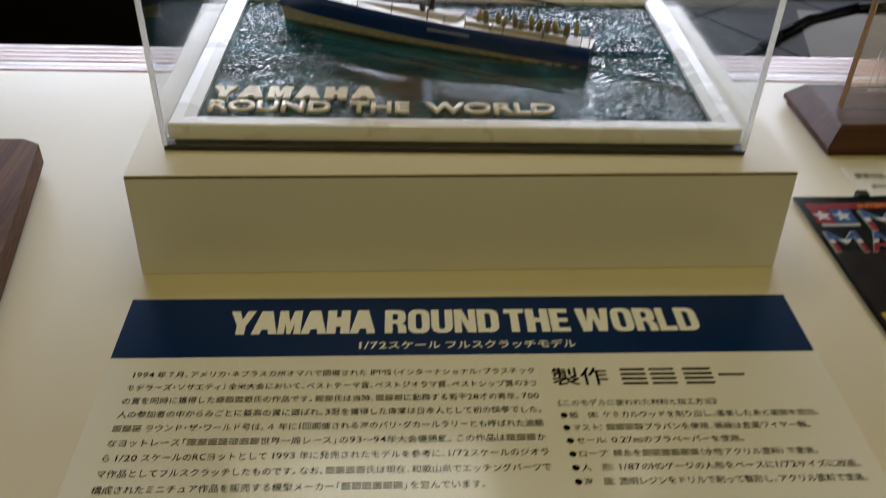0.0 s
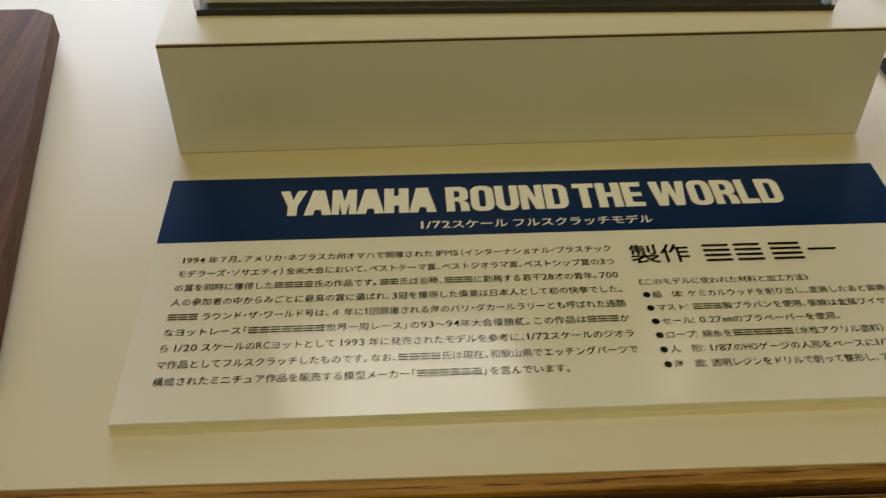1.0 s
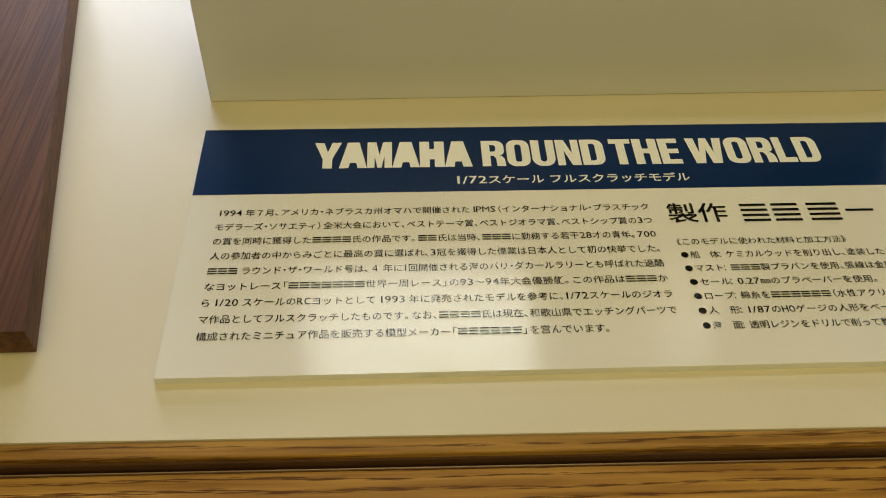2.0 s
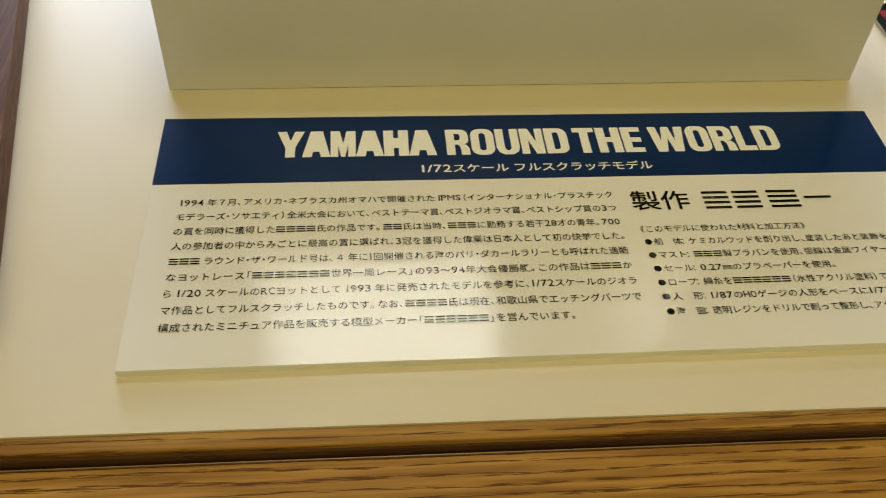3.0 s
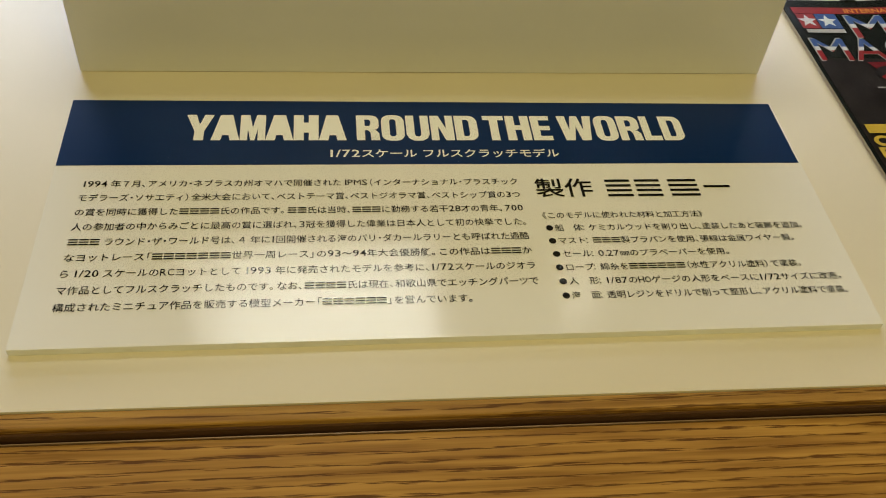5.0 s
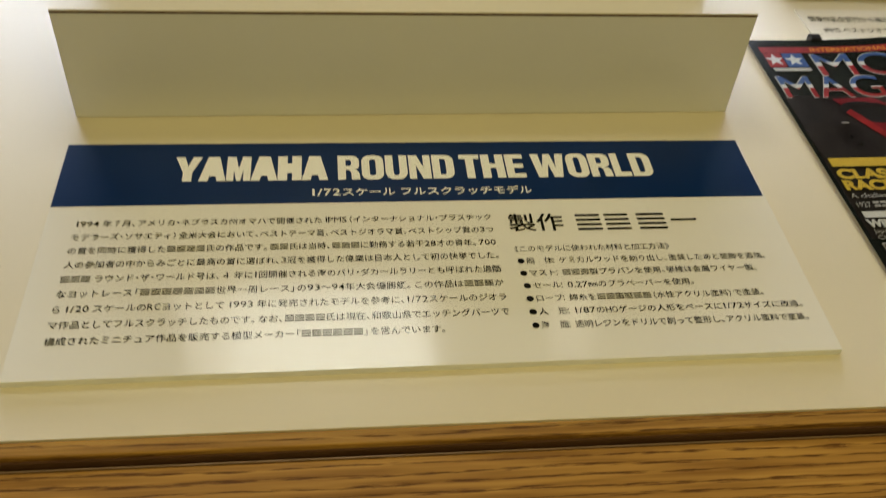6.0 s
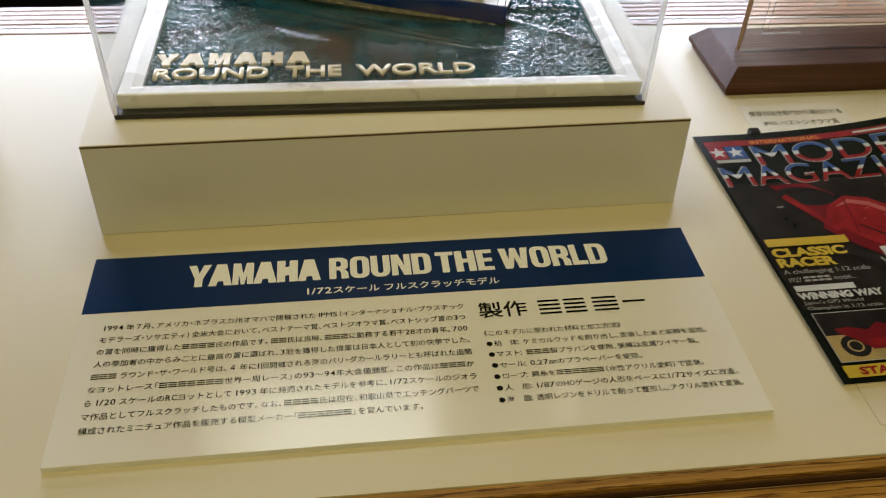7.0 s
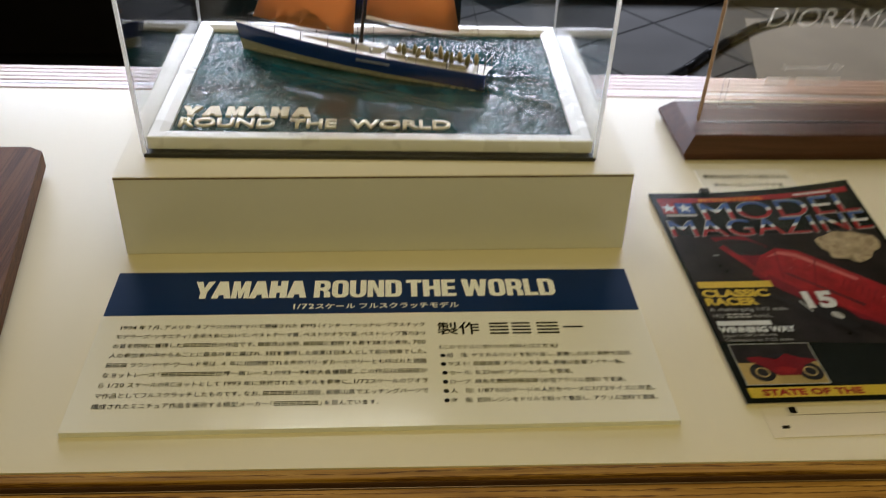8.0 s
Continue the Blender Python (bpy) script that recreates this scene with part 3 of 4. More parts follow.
def sea_height(x, y):
    q = Vector((x * 70, y * 105, 0))
    near = (Vector((x, y)) - STERN).dot(SIDE)
    along = (Vector((x, y)) - STERN).dot(AHEAD)
    lee = 1 / ((1 + math.exp(-(along + 0.012) / 0.004)) * (1 + math.exp(-(LONG * 0.95 + near * 0.95 - along) / 0.007)) * (1 + math.exp((near + 0.010) / 0.004)))
    calm = 1 - 0.97 * lee
    h = 0.0005 * noise.noise(q) + 0.0009 * noise.noise(q * 2.9) + 0.0009 * noise.noise(q * 5.6)
    h *= calm
    d = Vector((x, y)) - STERN
    a, s = d.dot(AHEAD), d.dot(SIDE)
    if a < 0:
        spread = 0.012 - a * 0.30
        h += 0.0014 * math.exp(-((abs(s) - spread) / 0.006) ** 2) + 0.0008 * noise.noise(q * 3) * math.exp(-(s / spread) ** 2)
    else:
        for off, slope in ((0.034, 0.16), (0.050, 0.10)):
            far = off + (LONG * 0.72 - a) * slope
            if a < LONG * 0.8:
                h += 0.0009 * math.exp(-((abs(s) - far) / 0.0022) ** 2) * min(1, a / 0.02)
    return h


def sea_sheet():
    nx, ny = 640, 410
    x0, x1, y0, y1 = -0.1925, 0.189, 0.085, 0.3255
    verts = [(x0 + (x1 - x0) * i / nx, y0 + (y1 - y0) * j / ny) for j in range(ny + 1) for i in range(nx + 1)]
    verts = [(x, y, 0.0125 + sea_height(x, y)) for x, y in verts]
    faces = [(j * (nx + 1) + i, j * (nx + 1) + i + 1, (j + 1) * (nx + 1) + i + 1, (j + 1) * (nx + 1) + i) for j in range(ny) for i in range(nx)]
    me = bpy.data.meshes.new("sea")
    me.from_pydata(verts, [], faces)
    for f in me.polygons:
        f.use_smooth = True
    me.materials.append(M_SEA)
    ob = new("sea", me)
    ob.parent = diorama
    ob["label"] = "rippled dark teal resin sea"


sea_sheet()
M_BRASS = surface("pale_gold_letters", (0.70, 0.63, 0.44), 0.4, metal=0.15, vary=0.15, scale=90)
ZL = 0.0155
SLIM = [[(0.5 + (u - 0.5) * 0.84, v) for u, v in outline] for outline in MARK]
got = block_row(SLIM, -0.187, -0.0605, 0.1150, 0.0180, ZL)
ext = bmesh.ops.extrude_face_region(got, geom=got.faces[:])
for v in ext["geom"]:
    if isinstance(v, bmesh.types.BMVert):
        v.co.z += 0.0022
part("raised_mark", got, M_BRASS, diorama, "pale gold raised blocks")
for word, a, b in (("ROUND", -0.1835, -0.0945), ("THE", -0.0810, -0.0365), ("WORLD", -0.0245, 0.0715)):
    part("raised_word", lettering(word, a, b, 0.0945, 1, ZL, bold=0.02, tall=0.0155, thick=0.0022), M_BRASS, diorama, "pale gold raised letters")

cover = thing("acrylic_cover", 0, 0, ZB + 0.0043, "clear acrylic cover standing on the diorama's black plate", "display cover")
cover.matrix_world = SWING @ cover.matrix_world
CX0, CX1, CY0, CY1, CH = -0.2095, 0.2060, 0.0655, 0.3445, 0.46
for nm, bm in (("front_sheet", box(CX0, CX1, CY0, CY0 + 0.0025, 0, CH)), ("back_sheet", box(CX0, CX1, CY1 - 0.0025, CY1, 0, CH)),
               ("side_sheet", box(CX0, CX0 + 0.0025, CY0 + 0.0026, CY1 - 0.0026, 0, CH)), ("side_sheet", box(CX1 - 0.0025, CX1, CY0 + 0.0026, CY1 - 0.0026, 0, CH)),
               ("top_sheet", box(CX0, CX1, CY0, CY1, CH + 0.0001, CH + 0.0026))):
    part(nm, bm, M_ACRYLIC, cover).visible_shadow = nm == "front_sheet"
for x in (CX0 - 0.0007, CX1 - 0.0018):
    part("glued_edge", box(x - 0.0004, x + 0.0029, CY0 - 0.0010, CY0 + 0.0026, 0, CH, 0.0005), M_EDGE, cover, "bright polished corner edge")
for x in (CX0 - 0.0007, CX1 - 0.0018):
    part("glued_edge", box(x, x + 0.0025, CY1 - 0.0026, CY1 + 0.0006, 0, CH, 0.0005), M_EDGE, cover)

# ---------- walnut plinth ----------
plinth = thing("walnut_plinth", -0.32, 0, T, "dark walnut display plinth with a cut corner", "plinth")
part("block", prism([(0.030, -0.169), (-0.028, 0.181), (-0.043, 0.190), (-0.45, 0.189), (-0.45, -0.169)], 0.006, 0.0240), M_WALNUT, plinth)
part("foot", prism([(0.020, -0.158), (-0.040, 0.172), (-0.44, 0.175), (-0.44, -0.158)], 0.0, 0.0061), M_WALNUT, plinth)

# ---------- the model yacht in its cover ----------
M_HULL = surface("gloss_blue_hull", (0.008, 0.034, 0.19), 0.2, vary=0.15, scale=60, coat=0.3)
M_BOOT = surface("cream_hull_band", (0.44, 0.41, 0.31), 0.3, vary=0.12, scale=80)
M_DECK = surface("cream_deck", (0.47, 0.43, 0.34), 0.45, vary=0.15, scale=120, fine=1800)
M_TAN = surface("tan_sail", (0.66, 0.31, 0.12), 0.6, vary=0.12, scale=30)
M_SAILWHITE = surface("cream_sail_patch", (0.72, 0.62, 0.45), 0.6, vary=0.08)
M_GREYBLUE = surface("pale_blue_mark", (0.20, 0.23, 0.34), 0.3, vary=0.3, scale=500)
M_SPAR = surface("dark_spar", (0.030, 0.020, 0.016), 0.4, vary=0.3)
M_OLIVE = surface("olive_figure_paint", (0.20, 0.17, 0.07), 0.6, vary=0.35, scale=400)
M_KHAKI = surface("khaki_figure_paint", (0.36, 0.30, 0.16), 0.6, vary=0.35, scale=400)
M_WINCH = surface("bright_winch", (0.75, 0.74, 0.72), 0.25, metal=0.8, vary=0.1)

HEAD = math.degrees(math.atan2(AHEAD.y, AHEAD.x))
ZW = ZB + 0.0125
HEEL = 13.0
yacht = thing("model_yacht", STERN.x, STERN.y, ZW, "blue hulled model racing yacht with tan sails in the resin sea", "model yacht")
yacht.matrix_world = SWING @ Matrix.Translation((STERN.x, STERN.y, ZW - 0.0055)) @ pose(0, 0, 0, 0, 0, HEAD) @ pose(0, 0, 0, 0, -1.8) @ pose(0, 0, 0, HEEL)


def half_beam(s):
    """Half the beam at s, from 0 at the stern to 1 at the bow."""
    return 0.0335 * (0.70 + 0.30 * math.sin(math.pi * min(1, s / 0.62) * 0.5)) * max(0.0, 1 - max(0.0, (s - 0.34) / 0.66) ** 2.1) ** 0.92 + 0.0004


def sheer(s):
    return 0.0175 + 0.0065 * s ** 1.5


def hull_shell(upper):
    """Skin of the topsides above the colour line, or below it, both sides and the transom; the line rises towards the bow."""
    bm = bmesh.new()
    n = 36
    rings = []
    for i in range(n + 1):
        s = i / n
        line = 0.20 + 0.20 * s
        row = []
        for f in (0, 0.25, 0.5, 0.75, 1.0):
            k = line + (1 - line) * f if upper else line * f
            z = -0.004 + (sheer(s) + 0.004) * k
            b = half_beam(s) * (0.70 + 0.30 * min(1.0, k * 1.25) ** 0.7)
            row.append((LONG * s * (1 - 0.035 * (1 - k) * s), b, z))
        rings.append(row)
    for sgn in (1, -1):
        g = [[bm.verts.new((x, sgn * b, z)) for x, b, z in row] for row in rings]
        for a, c in zip(g, g[1:]):
            for i in range(4):
                f = (a[i], c[i], c[i + 1], a[i + 1])
                bm.faces.new(f if sgn < 0 else f[::-1])
    row = rings[0]
    for lo, hi in zip(row, row[1:]):
        bm.faces.new([bm.verts.new(p) for p in (lo, (lo[0], -lo[1], lo[2]), (hi[0], -hi[1], hi[2]), hi)])
    return bm


part("hull", hull_shell(True), M_HULL, yacht, "glossy deep blue hull", smooth=True)
part("waterline_band", hull_shell(False), M_BOOT, yacht, "cream lower hull", smooth=True)


def deck_plate():
    bm = bmesh.new()
    n = 36
    l = [bm.verts.new((LONG * i / n, half_beam(i / n) * 0.99, sheer(i / n) - 0.0006)) for i in range(n + 1)]
    m = [bm.verts.new((LONG * i / n, 0, sheer(i / n) + 0.0010)) for i in range(n + 1)]
    r = [bm.verts.new((LONG * i / n, -half_beam(i / n) * 0.99, sheer(i / n) - 0.0006)) for i in range(n + 1)]
    for i in range(n):
        bm.faces.new((m[i], m[i + 1], l[i + 1], l[i]))
        bm.faces.new((r[i], r[i + 1], m[i + 1], m[i]))
    return bm


part("deck", deck_plate(), M_DECK, yacht, "cream deck", smooth=True)
house = bmesh.new()
vs = []
for x, w, h in ((0.115, 0.0150, 0.0048), (0.165, 0.0145, 0.0040), (0.205, 0.0075, 0.0012)):
    z = sheer(x / LONG)
    vs.append([house.verts.new(p) for p in ((x, -w, z), (x, -w * 0.72, z + h), (x, w * 0.72, z + h), (x, w, z))])
for a, c in zip(vs, vs[1:]):
    for i in range(3):
        house.faces.new((a[i], c[i], c[i + 1], a[i + 1]))
house.faces.new(vs[0][::-1])
house.faces.new(vs[-1])
part("cabin_roof", house, M_DECK, yacht)
for sgn in (1, -1):
    part("cockpit_coaming", box(0.022, 0.108, sgn * 0.0165 - 0.0012, sgn * 0.0165 + 0.0012, 0.0176, 0.0222, 0.0005), M_DECK, yacht)
part("cockpit_floor", box(0.022, 0.108, -0.0150, 0.0150, 0.0182, 0.0190), M_SPAR, yacht, "dark cockpit floor")
for x, y in ((0.040, 0.0205), (0.040, -0.0205), (0.085, 0.021), (0.085, -0.021), (0.125, 0.0185), (0.125, -0.0185)):
    w = bmesh.new()
    rod(w, (x, y, 0.0175), (x, y, 0.0225), 0.0016, 0.0013, 10)
    rod(w, (x, y, 0.0225), (x, y, 0.0237), 0.0019, 0.0019, 10)
    part("winch", w, M_WINCH, yacht)
for sgn in (1, -1):
    for k in range(9):
        s = 0.03 + 0.112 * k
        x, b, z = LONG * s, half_beam(s) * 0.94, sheer(s)
        part("stanchion", rod(bmesh.new(), (x, sgn * b, z - 0.0005), (x, sgn * b, z + 0.0095), 0.00035, sides=5), M_SPAR, yacht)
    rail = bmesh.new()
    for k in range(8):
        s, e = 0.03 + 0.112 * k, 0.03 + 0.112 * (k + 1)
        rod(rail, (LONG * s, sgn * half_beam(s) * 0.94, sheer(s) + 0.0092), (LONG * e, sgn * half_beam(e) * 0.94, sheer(e) + 0.0092), 0.00018, sides=4)
    part("guard_wire", rail, M_SPAR, yacht)
for x0 in (0.0, LONG * 0.93):
    pul = bmesh.new()
    s = x0 / LONG
    b = max(half_beam(s) * 0.92, 0.006)
    for y in (-b, b):
        rod(pul, (x0 + 0.002, y, sheer(s)), (x0 + 0.002, y, sheer(s) + 0.012), 0.00045, sides=5)
    rod(pul, (x0 + 0.002, -b, sheer(s) + 0.012), (x0 + 0.002, b, sheer(s) + 0.012), 0.00045, sides=5)
    part("pulpit", pul, M_SPAR, yacht)
MX = 0.142
part("mast", rod(bmesh.new(), (MX, 0, 0.019), (MX, 0, 0.41), 0.0019, 0.0010), M_SPAR, yacht, "slim dark mast")
part("boom", rod(bmesh.new(), (MX, 0, 0.047), (MX - 0.114, 0.006, 0.045), 0.0013, 0.0010), M_SPAR, yacht)
part("mast_collar", rod(bmesh.new(), (MX, 0, 0.018), (MX, 0, 0.030), 0.0034, 0.0024, 10), M_SPAR, yacht)
stay = bmesh.new()
for a, c in (((MX, 0, 0.405), (LONG - 0.004, 0, 0.024)), ((MX, 0, 0.405), (0.004, 0, 0.019)), ((MX, 0, 0.30), (MX - 0.004, 0.030, 0.020)), ((MX, 0, 0.30), (MX - 0.004, -0.030, 0.020)), ((MX - 0.10, 0.005, 0.040), (0.03, 0.012, 0.020))):
    rod(stay, a, c, 0.00022, sides=4)
part("rigging_wire", stay, M_SPAR, yacht)


def sail(corner_tack, corner_head, corner_clew, belly, n=14):
    """A three-cornered sheet with a belly to one side."""
    bm = bmesh.new()
    a, h, c = Vector(corner_tack), Vector(corner_head), Vector(corner_clew)
    rows = []
    for i in range(n + 1):
        t = i / n
        p, q = a.lerp(h, t), c.lerp(h, t)
        rows.append([bm.verts.new(p.lerp(q, u / 8) + Vector((0, belly * math.sin(math.pi * u / 8) * (1 - t), 0))) for u in range(9)])
    for r, s in zip(rows, rows[1:]):
        for u in range(8):
            bm.faces.new((r[u], r[u + 1], s[u + 1], s[u]))
    bmesh.ops.solidify(bm, geom=bm.faces[:], thickness=0.0004)
    return bm


part("mainsail", sail((MX - 0.003, 0, 0.054), (MX - 0.002, 0, 0.395), (MX - 0.106, 0.006, 0.053), 0.010), M_TAN, yacht, "tan mainsail", smooth=True)
part("mainsail_hem", sail((MX - 0.003, 0.0006, 0.0505), (MX - 0.004, 0.0006, 0.0538), (MX - 0.106, 0.0066, 0.0500), 0.010, 2), M_SAILWHITE, yacht, "cream hem")
part("headsail", sail((LONG - 0.020, 0, 0.033), (MX + 0.012, 0, 0.36), (MX + 0.006, 0.010, 0.034), 0.012), M_TAN, yacht, "tan headsail", smooth=True)
part("headsail_patch", sail((LONG - 0.046, 0.0110, 0.0345), (MX + 0.058, 0.0130, 0.055), (MX + 0.028, 0.0165, 0.0355), -0.002, 4), M_SAILWHITE, yacht, "cream patch")
part("hull_mark", box(0.100, 0.136, 0.0318, 0.0334, 0.0118, 0.0140), M_GREYBLUE, yacht, "pale lettering bar")
for sgn in (1, -1):
    foam = bmesh.new()
    for k in range(26):
        s = k / 25
        x = LONG * (0.90 - 0.86 * s)
        y = sgn * (half_beam(x / LONG) * 0.80 + 0.0015 + 0.0015 * s)
        bmesh.ops.create_icosphere(foam, subdivisions=1, radius=0.0014 + 0.0008 * random.random(), matrix=Matrix.Translation((x + random.uniform(-0.003, 0.003), y, -0.0004)) @ Matrix.Diagonal((2.2, 0.8, 0.5, 1)))
    tagged(part("bow_foam", foam, M_BOOT, yacht, "thin pale foam line", smooth=True), kind="stuff")


def figurine(h, lean):
    """A tiny plain figure: one tapered mass with a rounded top."""
    bm = bmesh.new()
    rings = []
    for z, r in ((0, 0.0022), (0.3, 0.0022), (0.5, 0.0028), (0.70, 0.0029), (0.78, 0.0014), (0.86, 0.0019), (0.95, 0.0016), (1.0, 0.0005)):
        rings.append([bm.verts.new((r * math.cos(a * math.pi / 4) + lean * z * h, 0.75 * r * math.sin(a * math.pi / 4), z * h)) for a in range(8)])
    for a, b in zip(rings, rings[1:]):
        for i in range(8):
            bm.faces.new((a[i], a[(i + 1) % 8], b[(i + 1) % 8], b[i]))
    bm.faces.new(rings[-1])
    bm.faces.new(rings[0][::-1])
    return bm


turn = yacht.matrix_world.copy()
CREW = [(0.016, -0.008, 0.0135, 0.1, M_KHAKI), (0.024, 0.006, 0.0150, -0.1, M_OLIVE), (0.034, -0.011, 0.0125, 0.2, M_KHAKI), (0.039, 0.011, 0.0155, 0.05, M_OLIVE),
        (0.048, 0.002, 0.0140, -0.15, M_OLIVE), (0.055, -0.010, 0.0150, 0.15, M_KHAKI), (0.061, 0.012, 0.0120, 0.0, M_OLIVE), (0.068, -0.003, 0.0150, 0.1, M_OLIVE),
        (0.077, 0.010, 0.0140, -0.2, M_KHAKI), (0.084, -0.010, 0.0125, 0.1, M_OLIVE), (0.092, 0.007, 0.0150, 0.05, M_OLIVE), (0.101, -0.006, 0.0115, -0.1, M_KHAKI), (0.146, 0.010, 0.0120, 0.3, M_SPAR)]
for x, y, h, lean, mt in CREW:
    ob = link_mesh("figurine", figurine(0.88 * h, lean), mt, True)
    ob.matrix_world = turn @ Matrix.Translation((x, y, (sheer(x / LONG) if x > 0.11 else 0.0190)))
    tagged(ob, "tiny painted crew figure on the yacht's deck", "figurine", "crew figures on the yacht")

# ---------- colour magazine and the sheet under it ----------
M_MAG = surface("glossy_black_cover", (0.009, 0.012, 0.011), 0.24, vary=0.3, scale=18, fine=300, spec=0.25)
M_PAGES = surface("page_edges", (0.60, 0.56, 0.46), 0.8, vary=0.2, scale=200, stretch=(1, 1, 12))
M_RED = surface("red_print", (0.27, 0.013, 0.016), 0.36, dark=(0.13, 0.007, 0.009), scale=70, spec=0.13)
M_DEEPRED = surface("deep_red_print", (0.16, 0.008, 0.014), 0.36, vary=0.35, scale=50, spec=0.13)
M_EDGE_REFLECTION = milky("edge_reflection_brown", (0.35, 0.22, 0.11), 0.3)
M_PINK = surface("pale_red_print", (0.42, 0.12, 0.11), 0.36, vary=0.3, scale=90, spec=0.13)
M_YELLOW = surface("yellow_print", (0.50, 0.36, 0.04), 0.36, vary=0.12, scale=40, spec=0.13)
M_ORANGE = surface("orange_print", (0.62, 0.24, 0.03), 0.36, vary=0.12, spec=0.13)
M_BLUE = surface("blue_print", (0.028, 0.075, 0.24), 0.36, vary=0.25, scale=60, spec=0.13)
M_MAGWHITE = surface("white_print", (0.50, 0.52, 0.54), 0.36, vary=0.06, spec=0.13)
M_GREY = surface("grey_print", (0.34, 0.34, 0.34), 0.25, vary=0.1, spec=0.13)
M_SANDY = surface("sandy_photo_print", (0.40, 0.29, 0.12), 0.36, dark=(0.20, 0.16, 0.06), scale=35, spec=0.13)
M_INKBLACK = surface("black_print", (0.012, 0.012, 0.013), 0.34, vary=0.2, spec=0.2)
M_BEIGE = surface("beige_photo_print", (0.40, 0.33, 0.22), 0.36, dark=(0.12, 0.08, 0.04), scale=110, spec=0.13)
M_DARKBLUE = surface("dark_photo_print", (0.022, 0.019, 0.019), 0.3, dark=(0.006, 0.005, 0.005), scale=45, spec=0.13)
M_PAPER = surface("cream_paper", (0.70, 0.64, 0.54), 0.6, vary=0.06, scale=20)

mag = thing("magazine", 0.2890, -0.1690, T, "colour hobby magazine with a black cover and a red racing car", "magazine", rz=0.75)
MW, MH, MT = 0.212, 0.297, 0.0038
layer = [MT + 0.00012]


def lift(u, v):
    """How far the curled cover stands up at a place on it."""
    return 0.015 * max(0.0, (u - 0.04) / 0.17) ** 2 * max(0.0, (v - 0.04) / 0.257) ** 1.6


def bend(bm):
    """Cuts a flat print into small fields and lays it onto the curled cover."""
    for k in range(1, 21):
        for co, no in (((0.0105 * k + 0.0003, 0, 0), (1, 0, 0)), ((0, 0.0145 * k + 0.0003, 0), (0, 1, 0))):
            bmesh.ops.bisect_plane(bm, geom=bm.verts[:] + bm.edges[:] + bm.faces[:], plane_co=co, plane_no=no)
    for v in bm.verts:
        v.co.z += lift(v.co.x, v.co.y)
    return bm


part("pages", bend(box(0.0008, MW - 0.0012, 0.0012, MH - 0.0012, 0.0007, MT - 0.0003)), M_PAGES, mag, "stack of pages")
part("cover", bend(box(0, MW, 0, MH, MT - 0.0003, MT)), M_MAG, mag, "glossy black cover")


def flat(points):
    bm = bmesh.new()
    layer[0] += 0.00003
    bm.faces.new([bm.verts.new((u, v, layer[0])) for u, v in points])
    return bend(bm)


def quad(u0, u1, v0, v1):
    return flat(((u0, v0), (u1, v0), (u1, v1), (u0, v1)))


def curve_shape(cx, cy, rx, ry, tilt=0.0, n=28, wobble=0.0):
    c, s = math.cos(math.radians(tilt)), math.sin(math.radians(tilt))
    pts = []
    for i in range(n):
        a = 2 * math.pi * i / n
        r = 1 + wobble * noise.noise(Vector((math.cos(a) * 2 + cx * 50, math.sin(a) * 2, cy * 40)))
        x, y = rx * r * math.cos(a), ry * r * math.sin(a)
        pts.append((cx + x * c - y * s, cy + x * s + y * c))
    return flat(pts)


def star(cx, cy, r):
    return flat([(cx + (r if i % 2 == 0 else r * 0.42) * math.sin(math.pi * i / 5), cy + (r if i % 2 == 0 else r * 0.42) * math.cos(math.pi * i / 5)) for i in range(10)])


def words(body, u0, u1, v, tall, bold=0.0):
    layer[0] += 0.00003
    return bend(lettering(body, u0, u1, v, 1, layer[0], bold=bold, tall=tall))


part("photo", flat(((0.003, 0.070), (0.209, 0.060), (0.209, 0.222), (0.003, 0.222))), M_DARKBLUE, mag, "dark photograph of a model car")
part("top_strip", quad(0.006, 0.206, 0.2785, 0.2870), M_RED, mag, "red strip")
part("strip_words", words("INTERNATIONAL", 0.050, 0.118, 0.2800, 0.0055, 0.02), M_ORANGE, mag)
part("strip_bar", quad(0.150, 0.190, 0.2815, 0.2842), M_MAGWHITE, mag, "pale bar")
part("logo_square", quad(0.0065, 0.0215, 0.2590, 0.2780), M_RED, mag)
part("logo_square", quad(0.0222, 0.0400, 0.2590, 0.2780), M_BLUE, mag)
part("logo_star", star(0.0140, 0.2690, 0.0082), M_MAGWHITE, mag)
part("logo_star", star(0.0305, 0.2685, 0.0082), M_MAGWHITE, mag)
part("logo_bar", quad(0.0080, 0.0400, 0.2535, 0.2580), M_GREY, mag, "pale lettering bar")
for body, a, b, v, tall in (("MODEL", 0.0470, 0.2060, 0.2470, 0.0290), ("MAGAZINE", 0.0055, 0.2070, 0.2190, 0.0270)):
    part("masthead_rim", words(body, a - 0.0012, b + 0.0012, v - 0.0010, tall + 0.0020, 0.0), M_GREY, mag)
    part("masthead_red", words(body, a, b, v, tall, 0.0), M_RED, mag, "chrome effect letters with red lower half")
    top = words(body, a, b, v, tall, 0.0)
    bmesh.ops.bisect_plane(top, geom=top.verts[:] + top.edges[:] + top.faces[:], plane_co=(0, v + tall * 0.45, 0), plane_no=(0, -1, 0), clear_outer=True)
    part("masthead_white", top, M_MAGWHITE, mag)
    top = words(body, a, b, v, tall, 0.0)
    bmesh.ops.bisect_plane(top, geom=top.verts[:] + top.edges[:] + top.faces[:], plane_co=(0, v + tall * 0.62, 0), plane_no=(0, -1, 0), clear_outer=True)
    part("masthead_blue", top, M_BLUE, mag)
